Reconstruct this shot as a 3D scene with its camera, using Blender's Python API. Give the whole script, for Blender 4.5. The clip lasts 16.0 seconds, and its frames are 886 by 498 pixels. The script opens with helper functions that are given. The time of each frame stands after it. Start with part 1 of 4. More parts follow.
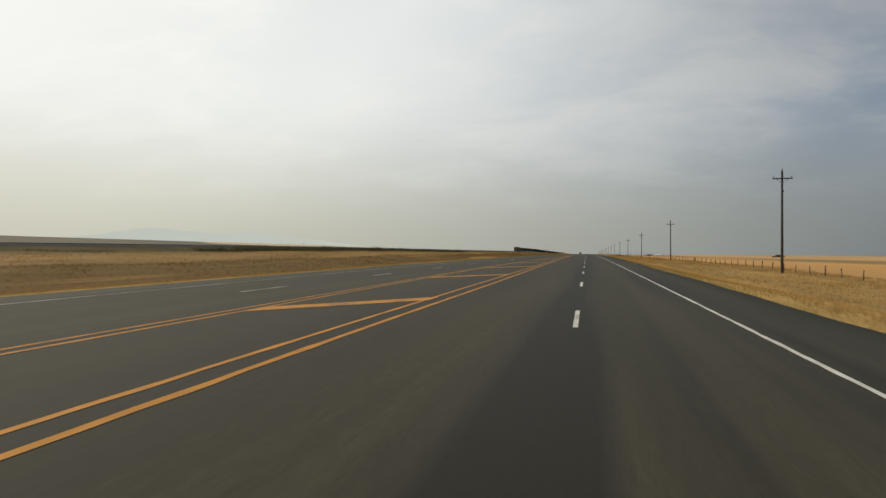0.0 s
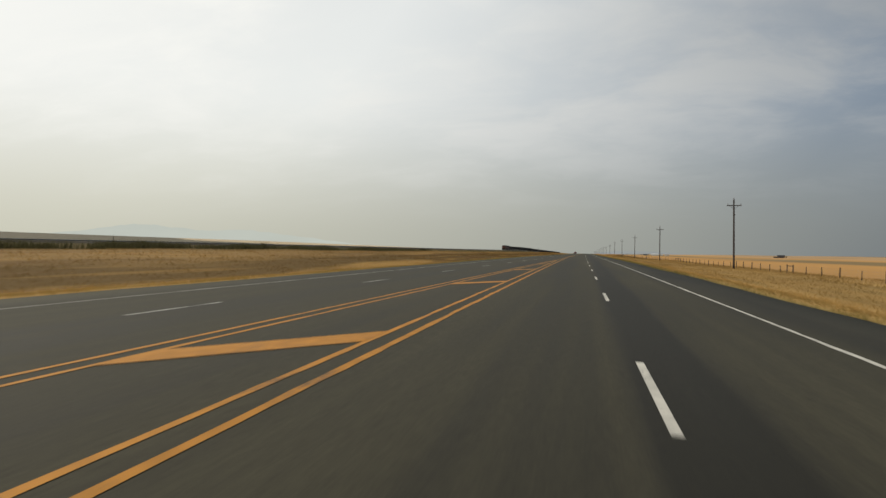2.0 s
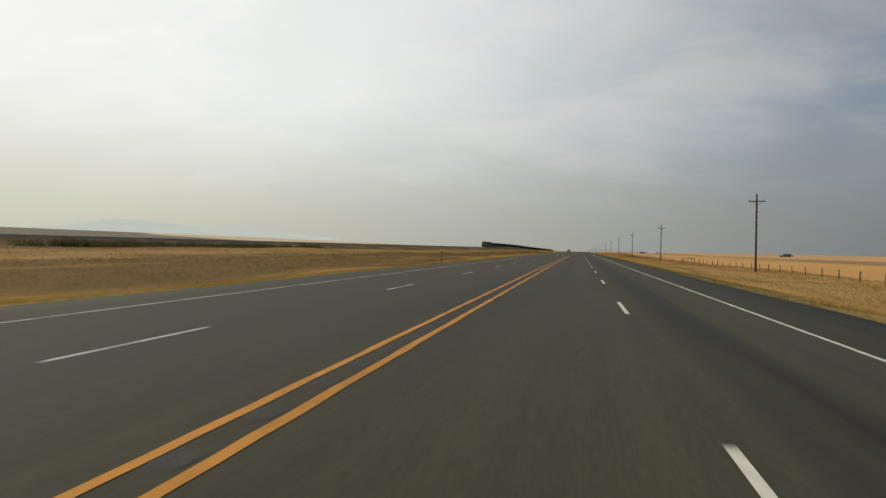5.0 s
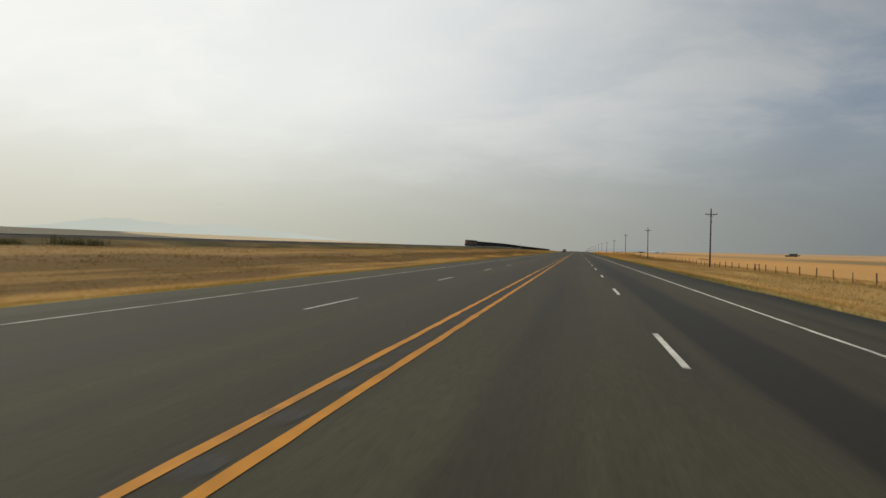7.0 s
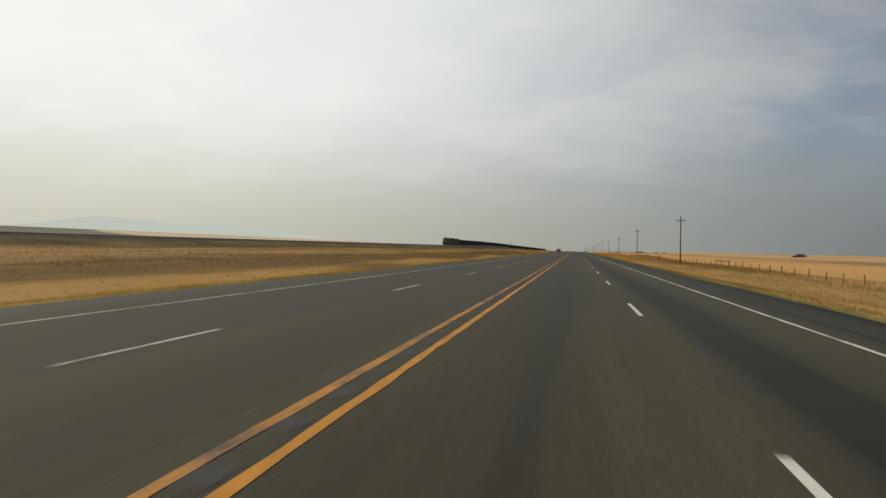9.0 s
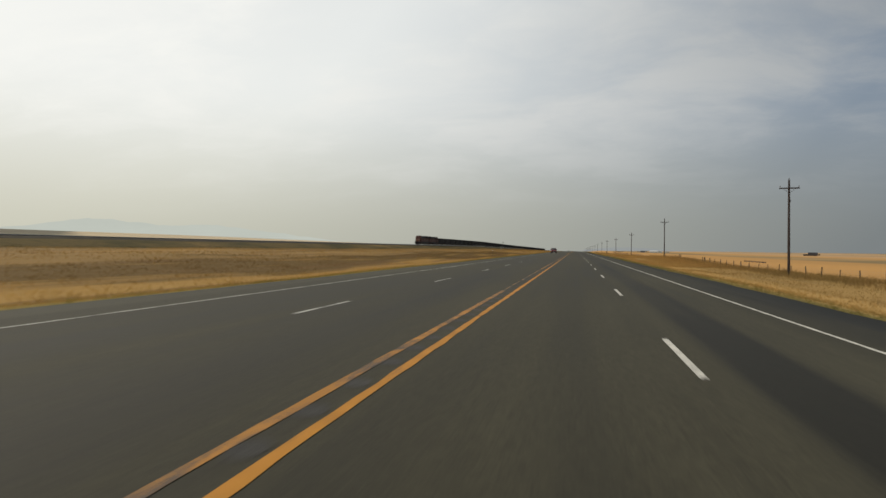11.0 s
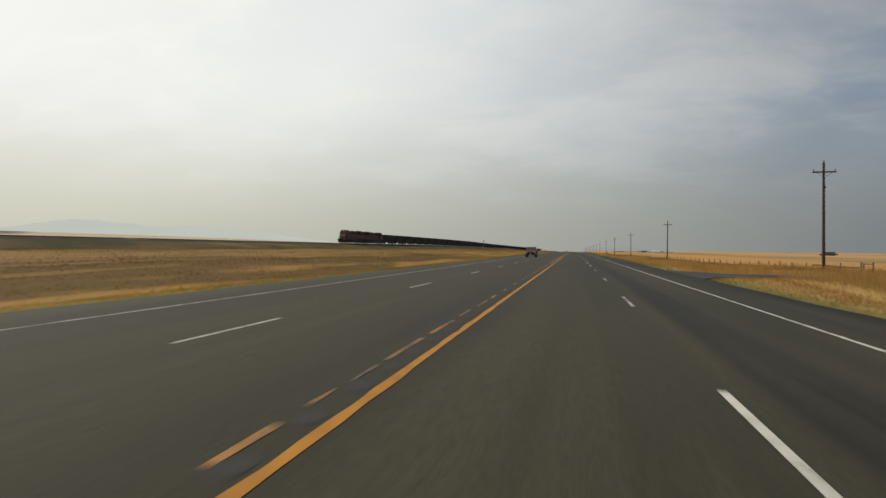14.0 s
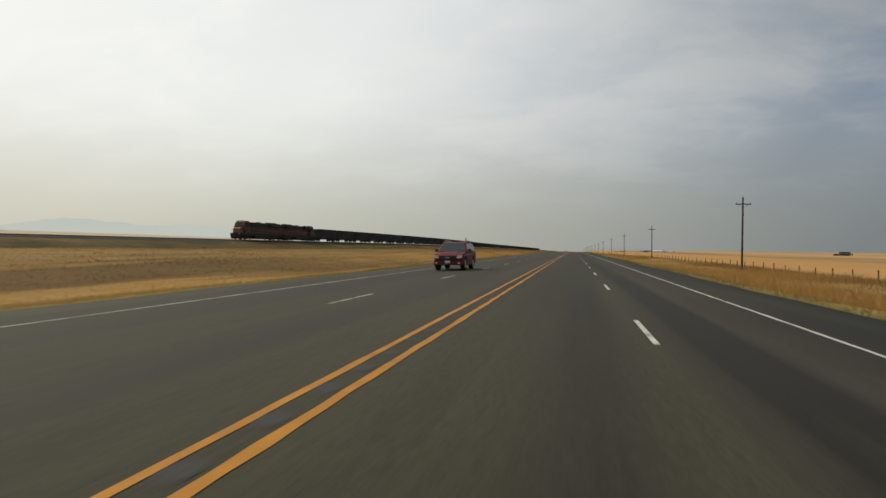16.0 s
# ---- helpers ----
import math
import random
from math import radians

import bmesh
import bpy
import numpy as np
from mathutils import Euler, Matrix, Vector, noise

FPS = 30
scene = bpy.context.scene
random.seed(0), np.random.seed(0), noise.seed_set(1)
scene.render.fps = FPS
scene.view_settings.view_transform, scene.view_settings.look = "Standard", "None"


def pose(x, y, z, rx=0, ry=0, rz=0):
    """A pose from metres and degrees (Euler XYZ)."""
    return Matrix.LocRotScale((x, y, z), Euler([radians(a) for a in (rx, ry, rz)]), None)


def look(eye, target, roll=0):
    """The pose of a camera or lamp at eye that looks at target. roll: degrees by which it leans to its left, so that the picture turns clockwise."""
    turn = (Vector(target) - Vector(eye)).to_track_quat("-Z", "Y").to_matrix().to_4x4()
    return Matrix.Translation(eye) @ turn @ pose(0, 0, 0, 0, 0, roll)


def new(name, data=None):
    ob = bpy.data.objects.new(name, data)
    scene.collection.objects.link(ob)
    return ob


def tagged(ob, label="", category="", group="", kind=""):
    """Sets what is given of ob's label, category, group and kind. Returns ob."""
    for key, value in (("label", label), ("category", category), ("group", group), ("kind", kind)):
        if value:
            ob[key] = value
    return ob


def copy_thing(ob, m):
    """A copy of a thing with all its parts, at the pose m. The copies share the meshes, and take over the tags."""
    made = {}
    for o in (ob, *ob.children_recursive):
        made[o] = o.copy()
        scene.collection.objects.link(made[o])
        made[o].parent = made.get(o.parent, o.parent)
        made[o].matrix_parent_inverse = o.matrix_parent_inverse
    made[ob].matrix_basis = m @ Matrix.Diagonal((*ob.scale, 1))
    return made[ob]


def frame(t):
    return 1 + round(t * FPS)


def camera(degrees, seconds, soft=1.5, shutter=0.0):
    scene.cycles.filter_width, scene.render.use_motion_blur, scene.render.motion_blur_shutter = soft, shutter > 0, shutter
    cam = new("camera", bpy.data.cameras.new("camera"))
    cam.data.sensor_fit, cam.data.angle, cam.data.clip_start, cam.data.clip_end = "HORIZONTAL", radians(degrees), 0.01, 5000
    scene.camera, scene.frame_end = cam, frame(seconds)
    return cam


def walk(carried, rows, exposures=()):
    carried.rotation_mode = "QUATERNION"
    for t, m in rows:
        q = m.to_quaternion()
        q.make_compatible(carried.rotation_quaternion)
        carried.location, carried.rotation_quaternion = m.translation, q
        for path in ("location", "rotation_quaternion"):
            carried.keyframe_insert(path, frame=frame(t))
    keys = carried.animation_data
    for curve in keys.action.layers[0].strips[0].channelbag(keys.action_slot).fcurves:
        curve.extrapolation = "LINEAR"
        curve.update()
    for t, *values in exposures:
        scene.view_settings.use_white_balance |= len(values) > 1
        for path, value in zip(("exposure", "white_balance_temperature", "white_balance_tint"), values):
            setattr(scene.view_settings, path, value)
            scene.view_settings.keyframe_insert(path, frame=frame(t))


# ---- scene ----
# ---- camera ----
# seconds, metres right of the centre line, metres along the road, degrees of heading, pitch, lean
ROWS = [
    (0.0, 3.628, 0.001, 13.687, -0.044, 0.234),
    (0.5, 3.256, 16.834, 13.355, -0.073, 0.323),
    (1.0, 3.036, 33.667, 13.255, -0.082, 0.417),
    (1.5, 2.835, 50.473, 13.350, -0.077, 0.497),
    (2.0, 2.699, 67.151, 13.199, -0.098, 0.569),
    (2.5, 2.540, 83.835, 13.106, -0.095, 0.637),
    (3.0, 2.467, 100.599, 13.089, -0.119, 0.703),
    (3.5, 2.465, 117.505, 12.899, -0.155, 0.767),
    (4.0, 2.450, 134.402, 12.812, -0.197, 0.809),
    (6.5, 2.129, 218.113, 12.892, -0.098, 0.848),
    (7.0, 2.110, 234.931, 12.855, -0.111, 0.841),
    (7.5, 2.024, 251.848, 12.790, -0.099, 0.880),
    (8.0, 1.967, 268.695, 12.663, -0.089, 0.949),
    (8.5, 1.998, 285.453, 12.584, -0.108, 0.976),
    (9.0, 1.981, 302.090, 12.632, -0.091, 0.931),
    (11.5, 2.023, 386.561, 12.720, -0.048, 0.479),
    (12.0, 1.971, 403.432, 12.759, -0.065, 0.446),
    (12.5, 1.980, 420.219, 12.745, -0.096, 0.420),
    (13.0, 1.940, 436.779, 12.686, -0.022, 0.405),
    (13.5, 1.941, 453.896, 12.590, -0.041, 0.377),
    (14.0, 1.946, 470.834, 12.480, -0.036, 0.378),
    (14.5, 1.983, 487.671, 12.478, -0.022, 0.415),
    (15.0, 2.061, 504.435, 12.472, -0.032, 0.445),
    (15.5, 2.117, 521.065, 12.513, -0.065, 0.455),
    (16.0, 2.190, 537.990, 12.465, -0.083, 0.419),
]
# on the way between the rows, where they stand far apart
for t0 in (4.0, 9.0):
    i = [r[0] for r in ROWS].index(t0)
    a, b = ROWS[i], ROWS[i + 1]
    ROWS[i + 1:i + 1] = [tuple(p + (q - p) * k / 5 for p, q in zip(a, b)) for k in range(1, 5)]

# the road climbs a little and bends to the right at the start, then runs straight and level:
# metres along, thousandths of a turn to the left, thousandths of climb
COURSE = np.array([(-40, 7.4, 8.6), (60, 7.5, 6.0), (130, 7.2, 3.6), (190, 3.2, 0.6), (240, -0.4, 0.1), (300, -0.7, -0.7), (360, -0.9, -0.6), (450, 0.0, 0.0)])
ALONG = np.arange(-800.0, 700.0)
TURN_L, CLIMB = (np.interp(ALONG, COURSE[:, 0], COURSE[:, k]) * 0.001 for k in (1, 2))
BEND, RISE = (np.cumsum(c) - np.sum(c) for c in (-TURN_L, CLIMB))


def bend(y):
    return np.interp(y, ALONG, BEND)


def rise(y):
    return np.interp(y, ALONG, RISE)


EYE = 1.288
cam = camera(73.818, 16.0, soft=1.5, shutter=0.18)
walk(cam, [(t, pose(x + float(bend(y)), y, EYE + float(rise(y)), 90 + pit + math.degrees(np.interp(y, ALONG, CLIMB)), 0, yaw + math.degrees(np.interp(y, ALONG, TURN_L)))
            @ pose(0, 0, 0, 0, 0, lean)) for t, x, y, yaw, pit, lean in ROWS])

# ---- sky and sun ----
SUN_AZ, SUN_EL = radians(-72), radians(42)      # seen from above, left of the way ahead
SUN = Vector((math.sin(SUN_AZ) * math.cos(SUN_EL), math.cos(SUN_AZ) * math.cos(SUN_EL), math.sin(SUN_EL)))


class Nodes:
    """Short hand for building a node tree."""

    def __init__(self, tree):
        self.t = tree

    def add(self, kind, values=None):
        n = self.t.nodes.new(kind)
        for k, v in (values or {}).items():
            self.put(n.inputs[k], v)
        return n

    def put(self, socket, v):
        if isinstance(v, bpy.types.NodeSocket):
            self.t.links.new(v, socket)
        else:
            socket.default_value = v

    def math(self, op, a, b=0.0, c=0.0, clamp=False):
        n = self.add("ShaderNodeMath", {0: a, 1: b, 2: c})
        n.operation, n.use_clamp = op, clamp
        return n.outputs[0]

    def vec(self, op, a, b=(0, 0, 0), out=0):
        n = self.add("ShaderNodeVectorMath", {0: a, 1: b})
        n.operation = op
        return n.outputs[out]

    def mix(self, f, a, b, blend="MIX"):
        n = self.add("ShaderNodeMix")
        n.data_type, n.blend_type = "RGBA", blend
        self.put(n.inputs[0], f)
        self.put(n.inputs[6], a)
        self.put(n.inputs[7], b)
        return n.outputs[2]

    def ramp(self, v, lo, hi, a=0.0, b=1.0, smooth=True):
        n = self.add("ShaderNodeMapRange", {0: v, 1: lo, 2: hi, 3: a, 4: b})
        n.interpolation_type = "SMOOTHSTEP" if smooth else "LINEAR"
        return n.outputs[0]

    def noise(self, co, scale, detail=3.0, rough=0.55, stretch=None):
        if stretch:
            co = self.vec("MULTIPLY", co, stretch)
        return self.add("ShaderNodeTexNoise", {"Vector": co, "Scale": scale, "Detail": detail, "Roughness": rough}).outputs[0]


def rgb(r, g, b):
    return (r, g, b, 1.0)


world = bpy.data.worlds.new("world")
scene.world = world
world.use_nodes = True
W = Nodes(world.node_tree)
sky = W.add("ShaderNodeTexSky")
sky.sky_type, sky.sun_disc = "NISHITA", False
sky.sun_elevation, sky.sun_rotation = SUN_EL, SUN_AZ
sky.air_density, sky.dust_density, sky.ozone_density = 1.0, 6.0, 1.0
way = W.add("ShaderNodeTexCoord").outputs["Generated"]
up = W.add("ShaderNodeSeparateXYZ", {0: way}).outputs[2]
near_sun = W.vec("DOT_PRODUCT", way, tuple(SUN), 1)
veil = W.mix(W.ramp(near_sun, 0.08, 0.66, smooth=False), rgb(0.240, 0.298, 0.372), rgb(0.86, 0.880, 0.850))
haze = W.mix(W.ramp(near_sun, -0.06, 0.70, smooth=False), rgb(0.212, 0.233, 0.236), rgb(0.615, 0.610, 0.505))
veil = W.mix(W.ramp(up, 0.0, 0.27), haze, veil)
# thin cloud in soft streaks on a layer overhead
plane = W.vec("DIVIDE", way, W.add("ShaderNodeCombineXYZ", {0: W.math("ADD", up, 0.22), 1: W.math("ADD", up, 0.22), 2: 1.0}).outputs[0])
swirl = W.add("ShaderNodeTexNoise", {"Vector": plane, "Scale": 1.3, "Detail": 3.0}).outputs[1]
plane = W.vec("ADD", plane, W.vec("MULTIPLY", W.vec("SUBTRACT", swirl, (0.5, 0.5, 0.5)), (0.55, 0.40, 0.0)))
cloud = W.noise(plane, 2.3, 8, 0.60, (0.8, 1.25, 0.0))
cloud2 = W.noise(plane, 0.55, 4, 0.5, (0.8, 1.25, 0.0))
cl = W.math("MULTIPLY", W.ramp(W.math("ADD", W.math("MULTIPLY", cloud, 0.6), W.math("MULTIPLY", cloud2, 0.6)), 0.50, 0.74), W.ramp(up, 0.03, 0.25))
veil = W.mix(W.math("MULTIPLY", cl, 0.70), veil, W.mix(W.ramp(near_sun, 0.0, 0.8, smooth=False), rgb(0.385, 0.405, 0.415), rgb(0.97, 0.96, 0.91)))
# thinner and darker high up, away from the sun
dim = W.math("SUBTRACT", 1.0, W.math("MULTIPLY", W.math("MULTIPLY", W.ramp(up, 0.14, 0.44), W.ramp(near_sun, 0.62, 0.12)), 0.30))
veil = W.vec("MULTIPLY", veil, W.add("ShaderNodeCombineXYZ", {0: dim, 1: dim, 2: dim}).outputs[0])
clear = W.vec("SCALE", sky.outputs[0])
W.put(clear.node.inputs["Scale"], 0.10)
thin = W.math("MULTIPLY", W.math("SUBTRACT", 1.0, cl), W.ramp(up, 0.02, 0.6, 0.04, 0.22))
W.put(world.node_tree.nodes["Background"].inputs[0], W.mix(thin, veil, clear))
world.node_tree.nodes["Background"].inputs[1].default_value = 1.0

lamp = bpy.data.lights.new("sun", "SUN")
lamp.energy, lamp.angle, lamp.color = 1.75, radians(4), (1.0, 0.89, 0.72)
sun = new("sun", lamp)
sun.matrix_world = look(SUN * 100, (0, 0, 0))

# ---- materials ----


def material(name):
    m = bpy.data.materials.new(name)
    m.use_nodes = True
    N = Nodes(m.node_tree)
    return m, N, m.node_tree.nodes["Principled BSDF"]


def place(N):
    """Position in metres in the thing's own space."""
    return N.add("ShaderNodeTexCoord").outputs["Object"]


def world_place(N):
    return N.add("ShaderNodeNewGeometry").outputs["Position"]


def bump(N, bsdf, height, strength=0.3, distance=0.01):
    N.put(bsdf.inputs["Normal"], N.add("ShaderNodeBump", {"Height": height, "Strength": strength, "Distance": distance}).outputs[0])


def plain(name, col, rough=0.6, metal=0.0, vary=0.25, scale=6.0, grain=0.0, spec=None, streak=None):
    """A painted, wooden or metal surface with stains at two scales."""
    m, N, b = material(name)
    co = place(N)
    big = N.noise(co, scale * 0.25, 3, 0.6, streak)
    small = N.noise(co, scale * 4, 4, 0.6, streak)
    f = N.math("ADD", N.math("MULTIPLY", big, 0.65), N.math("MULTIPLY", small, 0.35))
    lo, hi = [c * (1 - vary) for c in col], [min(1, c * (1 + vary)) for c in col]
    N.put(b.inputs["Base Color"], N.mix(N.ramp(f, 0.3, 0.7), rgb(*lo), rgb(*hi)))
    N.put(b.inputs["Roughness"], N.ramp(small, 0.2, 0.8, max(0.02, rough - 0.08), min(1, rough + 0.08)))
    b.inputs["Metallic"].default_value = metal
    if spec is not None:
        b.inputs["Specular IOR Level"].default_value = spec
    if grain:
        bump(N, b, small, grain, 0.02)
    return m


def asphalt_material(name, base, warm=(1.08, 0.99, 0.63)):
    m, N, b = material(name)
    co = world_place(N)
    grain = N.noise(co, 55, 2, 0.7)
    chips = N.noise(co, 14, 3, 0.7)
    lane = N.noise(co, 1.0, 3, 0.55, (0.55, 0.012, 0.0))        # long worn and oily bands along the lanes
    fine = N.noise(co, 1.0, 4, 0.6, (2.6, 0.06, 0.0))
    patch = N.noise(co, 0.09, 4, 0.6, (1.6, 0.5, 0.0))
    f = N.math("ADD", N.math("MULTIPLY", lane, 0.75), N.math("ADD", N.math("MULTIPLY", fine, 0.35), N.math("MULTIPLY", patch, 0.45)))
    x = N.add("ShaderNodeSeparateXYZ", {0: co}).outputs[0]
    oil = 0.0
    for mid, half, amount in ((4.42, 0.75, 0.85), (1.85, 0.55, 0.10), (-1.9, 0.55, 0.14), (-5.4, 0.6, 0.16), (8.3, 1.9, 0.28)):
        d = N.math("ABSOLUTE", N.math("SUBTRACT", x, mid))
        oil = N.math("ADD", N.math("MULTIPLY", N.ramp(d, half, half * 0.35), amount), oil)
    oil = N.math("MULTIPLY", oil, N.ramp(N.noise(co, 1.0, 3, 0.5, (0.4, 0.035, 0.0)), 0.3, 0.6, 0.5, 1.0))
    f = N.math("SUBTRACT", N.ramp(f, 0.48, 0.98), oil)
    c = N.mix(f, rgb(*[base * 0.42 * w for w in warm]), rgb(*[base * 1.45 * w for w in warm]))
    g = N.math("ADD", N.math("MULTIPLY", grain, 0.6), N.math("MULTIPLY", chips, 0.4))
    c = N.mix(1.0, c, N.mix(N.ramp(g, 0.3, 0.72), rgb(0.55, 0.55, 0.55), rgb(1.4, 1.4, 1.4)), "MULTIPLY")
    N.put(b.inputs["Base Color"], c)
    N.put(b.inputs["Roughness"], N.ramp(f, 0, 1, 0.76, 0.90))
    b.inputs["Specular IOR Level"].default_value = 0.19
    bump(N, b, g, 0.5, 0.006)
    return m


def paint_material(name, col, wear=0.5, under=0.05):
    """Road paint, worn through to the asphalt in spots."""
    m, N, b = material(name)
    co = world_place(N)
    spots = N.noise(co, 16, 4, 0.7)
    patch = N.noise(co, 0.8, 3, 0.6)
    f = N.ramp(N.math("ADD", N.math("MULTIPLY", spots, 0.6), N.math("MULTIPLY", patch, 0.5)), wear - 0.07, wear + 0.05)
    dirt = N.noise(co, 3.0, 4, 0.6)
    c = N.mix(N.ramp(dirt, 0.3, 0.75), rgb(*[v * 0.72 for v in col]), rgb(*col))
    N.put(b.inputs["Base Color"], N.mix(f, rgb(under, under * 0.97, under * 0.9), c))
    b.inputs["Roughness"].default_value = 0.75
    b.inputs["Specular IOR Level"].default_value = 0.25
    bump(N, b, spots, 0.3, 0.004)
    return m


def sward(N, co):
    """Colour of the roadside grass: fringe, straw, rust and olive belts along the road, their borders drifting."""
    sep = N.add("ShaderNodeSeparateXYZ", {0: co})
    x, y = sep.outputs[0], sep.outputs[1]
    drift = N.noise(co, 1.0, 4, 0.6, (0.09, 0.016, 0.0))
    streak = N.noise(co, 1.0, 4, 0.6, (0.30, 0.022, 0.0))
    wave = N.math("MULTIPLY", N.math("SUBTRACT", drift, 0.5), 34.0)
    # to the left: distance from the asphalt, as it drifts
    e = N.math("SUBTRACT", -10.1, x)
    ew = N.math("ADD", e, wave)
    left = N.mix(N.ramp(e, 0.5, 2.0), rgb(0.190, 0.142, 0.034), rgb(0.335, 0.200, 0.056))
    rust = N.mix(N.ramp(y, 570.0, 650.0), rgb(0.128, 0.078, 0.023), rgb(0.330, 0.200, 0.060))
    left = N.mix(N.ramp(ew, 5.5, 10.0), left, rust)
    left = N.mix(N.ramp(ew, 18.0, 24.0), left, rgb(0.245, 0.150, 0.050))
    left = N.mix(N.math("MULTIPLY", N.ramp(streak, 0.53, 0.62), 0.65), left, rgb(0.150, 0.086, 0.032))
    left = N.mix(N.math("MULTIPLY", N.ramp(streak, 0.45, 0.36), 0.40), left, rgb(0.370, 0.215, 0.064))
    scrub = N.math("MULTIPLY", N.ramp(N.math("ADD", e, N.math("MULTIPLY", wave, 0.7)), 34.0, 46.0), N.ramp(y, 560.0, 300.0, 0.25, 1.0))
    left = N.mix(N.math("MULTIPLY", scrub, 0.8), left, rgb(0.135, 0.105, 0.050))
    # to the right
    d = N.math("SUBTRACT", x, 9.55)
    dw = N.math("ADD", d, N.math("MULTIPLY", wave, 0.3))
    right = N.mix(N.ramp(d, 0.3, 1.8), rgb(0.175, 0.140, 0.042), rgb(0.430, 0.268, 0.090))
    right = N.mix(N.math("MULTIPLY", N.ramp(dw, 5.0, 9.0), 0.75), right, rgb(0.275, 0.172, 0.058))
    right = N.mix(N.math("MULTIPLY", N.ramp(streak, 0.46, 0.36), 0.5), right, rgb(0.470, 0.302, 0.106))
    right = N.mix(N.math("MULTIPLY", N.ramp(streak, 0.53, 0.63), 0.6), right, rgb(0.225, 0.152, 0.054))
    # rusty weeds on the bank near the field gate
    bank = N.math("MULTIPLY", N.ramp(d, 0.8, 3.0), N.math("MULTIPLY", N.ramp(y, 440.0, 490.0), N.ramp(y, 700.0, 600.0)))
    right = N.mix(N.math("MULTIPLY", bank, N.ramp(drift, 0.36, 0.52)), right, rgb(0.325, 0.178, 0.054))
    return N.mix(N.ramp(x, -1.0, 1.0), left, right)


def ground_material(name):
    """Dry grassland: belts of straw and rust beside the road, stubble fields further off."""
    m, N, b = material(name)
    co = world_place(N)
    sep = N.add("ShaderNodeSeparateXYZ", {0: co})
    x, y = sep.outputs[0], sep.outputs[1]
    tuft = N.noise(co, 1.0, 5, 0.65, (1.2, 0.5, 0.0))
    far = N.noise(co, 1.0, 4, 0.55, (0.0045, 0.0016, 0.0))
    strip = N.noise(co, 1.0, 3, 0.5, (0.03, 0.002, 0.0))
    field = N.mix(N.ramp(far, 0.32, 0.68), rgb(0.400, 0.222, 0.076), rgb(0.500, 0.272, 0.086))
    field = N.mix(N.math("MULTIPLY", N.ramp(tuft, 0.45, 0.7), 0.22), field, rgb(0.30, 0.185, 0.066))
    pale = N.mix(N.ramp(strip, 0.35, 0.65), rgb(0.42, 0.33, 0.21), rgb(0.56, 0.45, 0.30))
    fallow = N.mix(N.ramp(strip, 0.35, 0.65), rgb(0.128, 0.116, 0.084), rgb(0.172, 0.156, 0.114))
    pale = N.mix(N.ramp(N.math("ADD", N.math("ADD", y, x), N.math("MULTIPLY", far, 120.0)), 410.0, 470.0), fallow, pale)
    field = N.mix(N.ramp(x, -84.0, -96.0), field, pale)
    out = N.math("MAXIMUM", N.ramp(x, 26.0, 34.0), N.ramp(x, -84.0, -96.0))
    # beyond the stubble a shallow green coulee, then paler land
    green = N.mix(N.ramp(N.noise(co, 0.0045, 4, 0.55, (1.0, 0.45, 0.0)), 0.47, 0.66), rgb(0.185, 0.145, 0.075), rgb(0.36, 0.235, 0.105))
    field = N.mix(N.math("MULTIPLY", N.ramp(x, 330, 520), 0.8), field, rgb(0.43, 0.285, 0.155))
    coulee = N.math("MULTIPLY", N.ramp(x, 205, 240), N.ramp(x, 370, 310))
    field = N.mix(N.math("MULTIPLY", coulee, 0.85), field, green)
    field = N.mix(N.math("MULTIPLY", N.ramp(x, 520, 700), N.ramp(N.noise(co, 1.0, 4, 0.6, (0.0022, 0.0012, 0.0)), 0.50, 0.62)), field, rgb(0.24, 0.175, 0.095))
    verge = N.mix(N.math("MULTIPLY", N.ramp(tuft, 0.5, 0.75), 0.10), sward(N, co), rgb(0.16, 0.115, 0.04))
    N.put(b.inputs["Base Color"], N.mix(out, verge, field))
    b.inputs["Roughness"].default_value = 0.95
    b.inputs["Specular IOR Level"].default_value = 0.1
    bump(N, b, tuft, 0.5, 0.10)
    return m


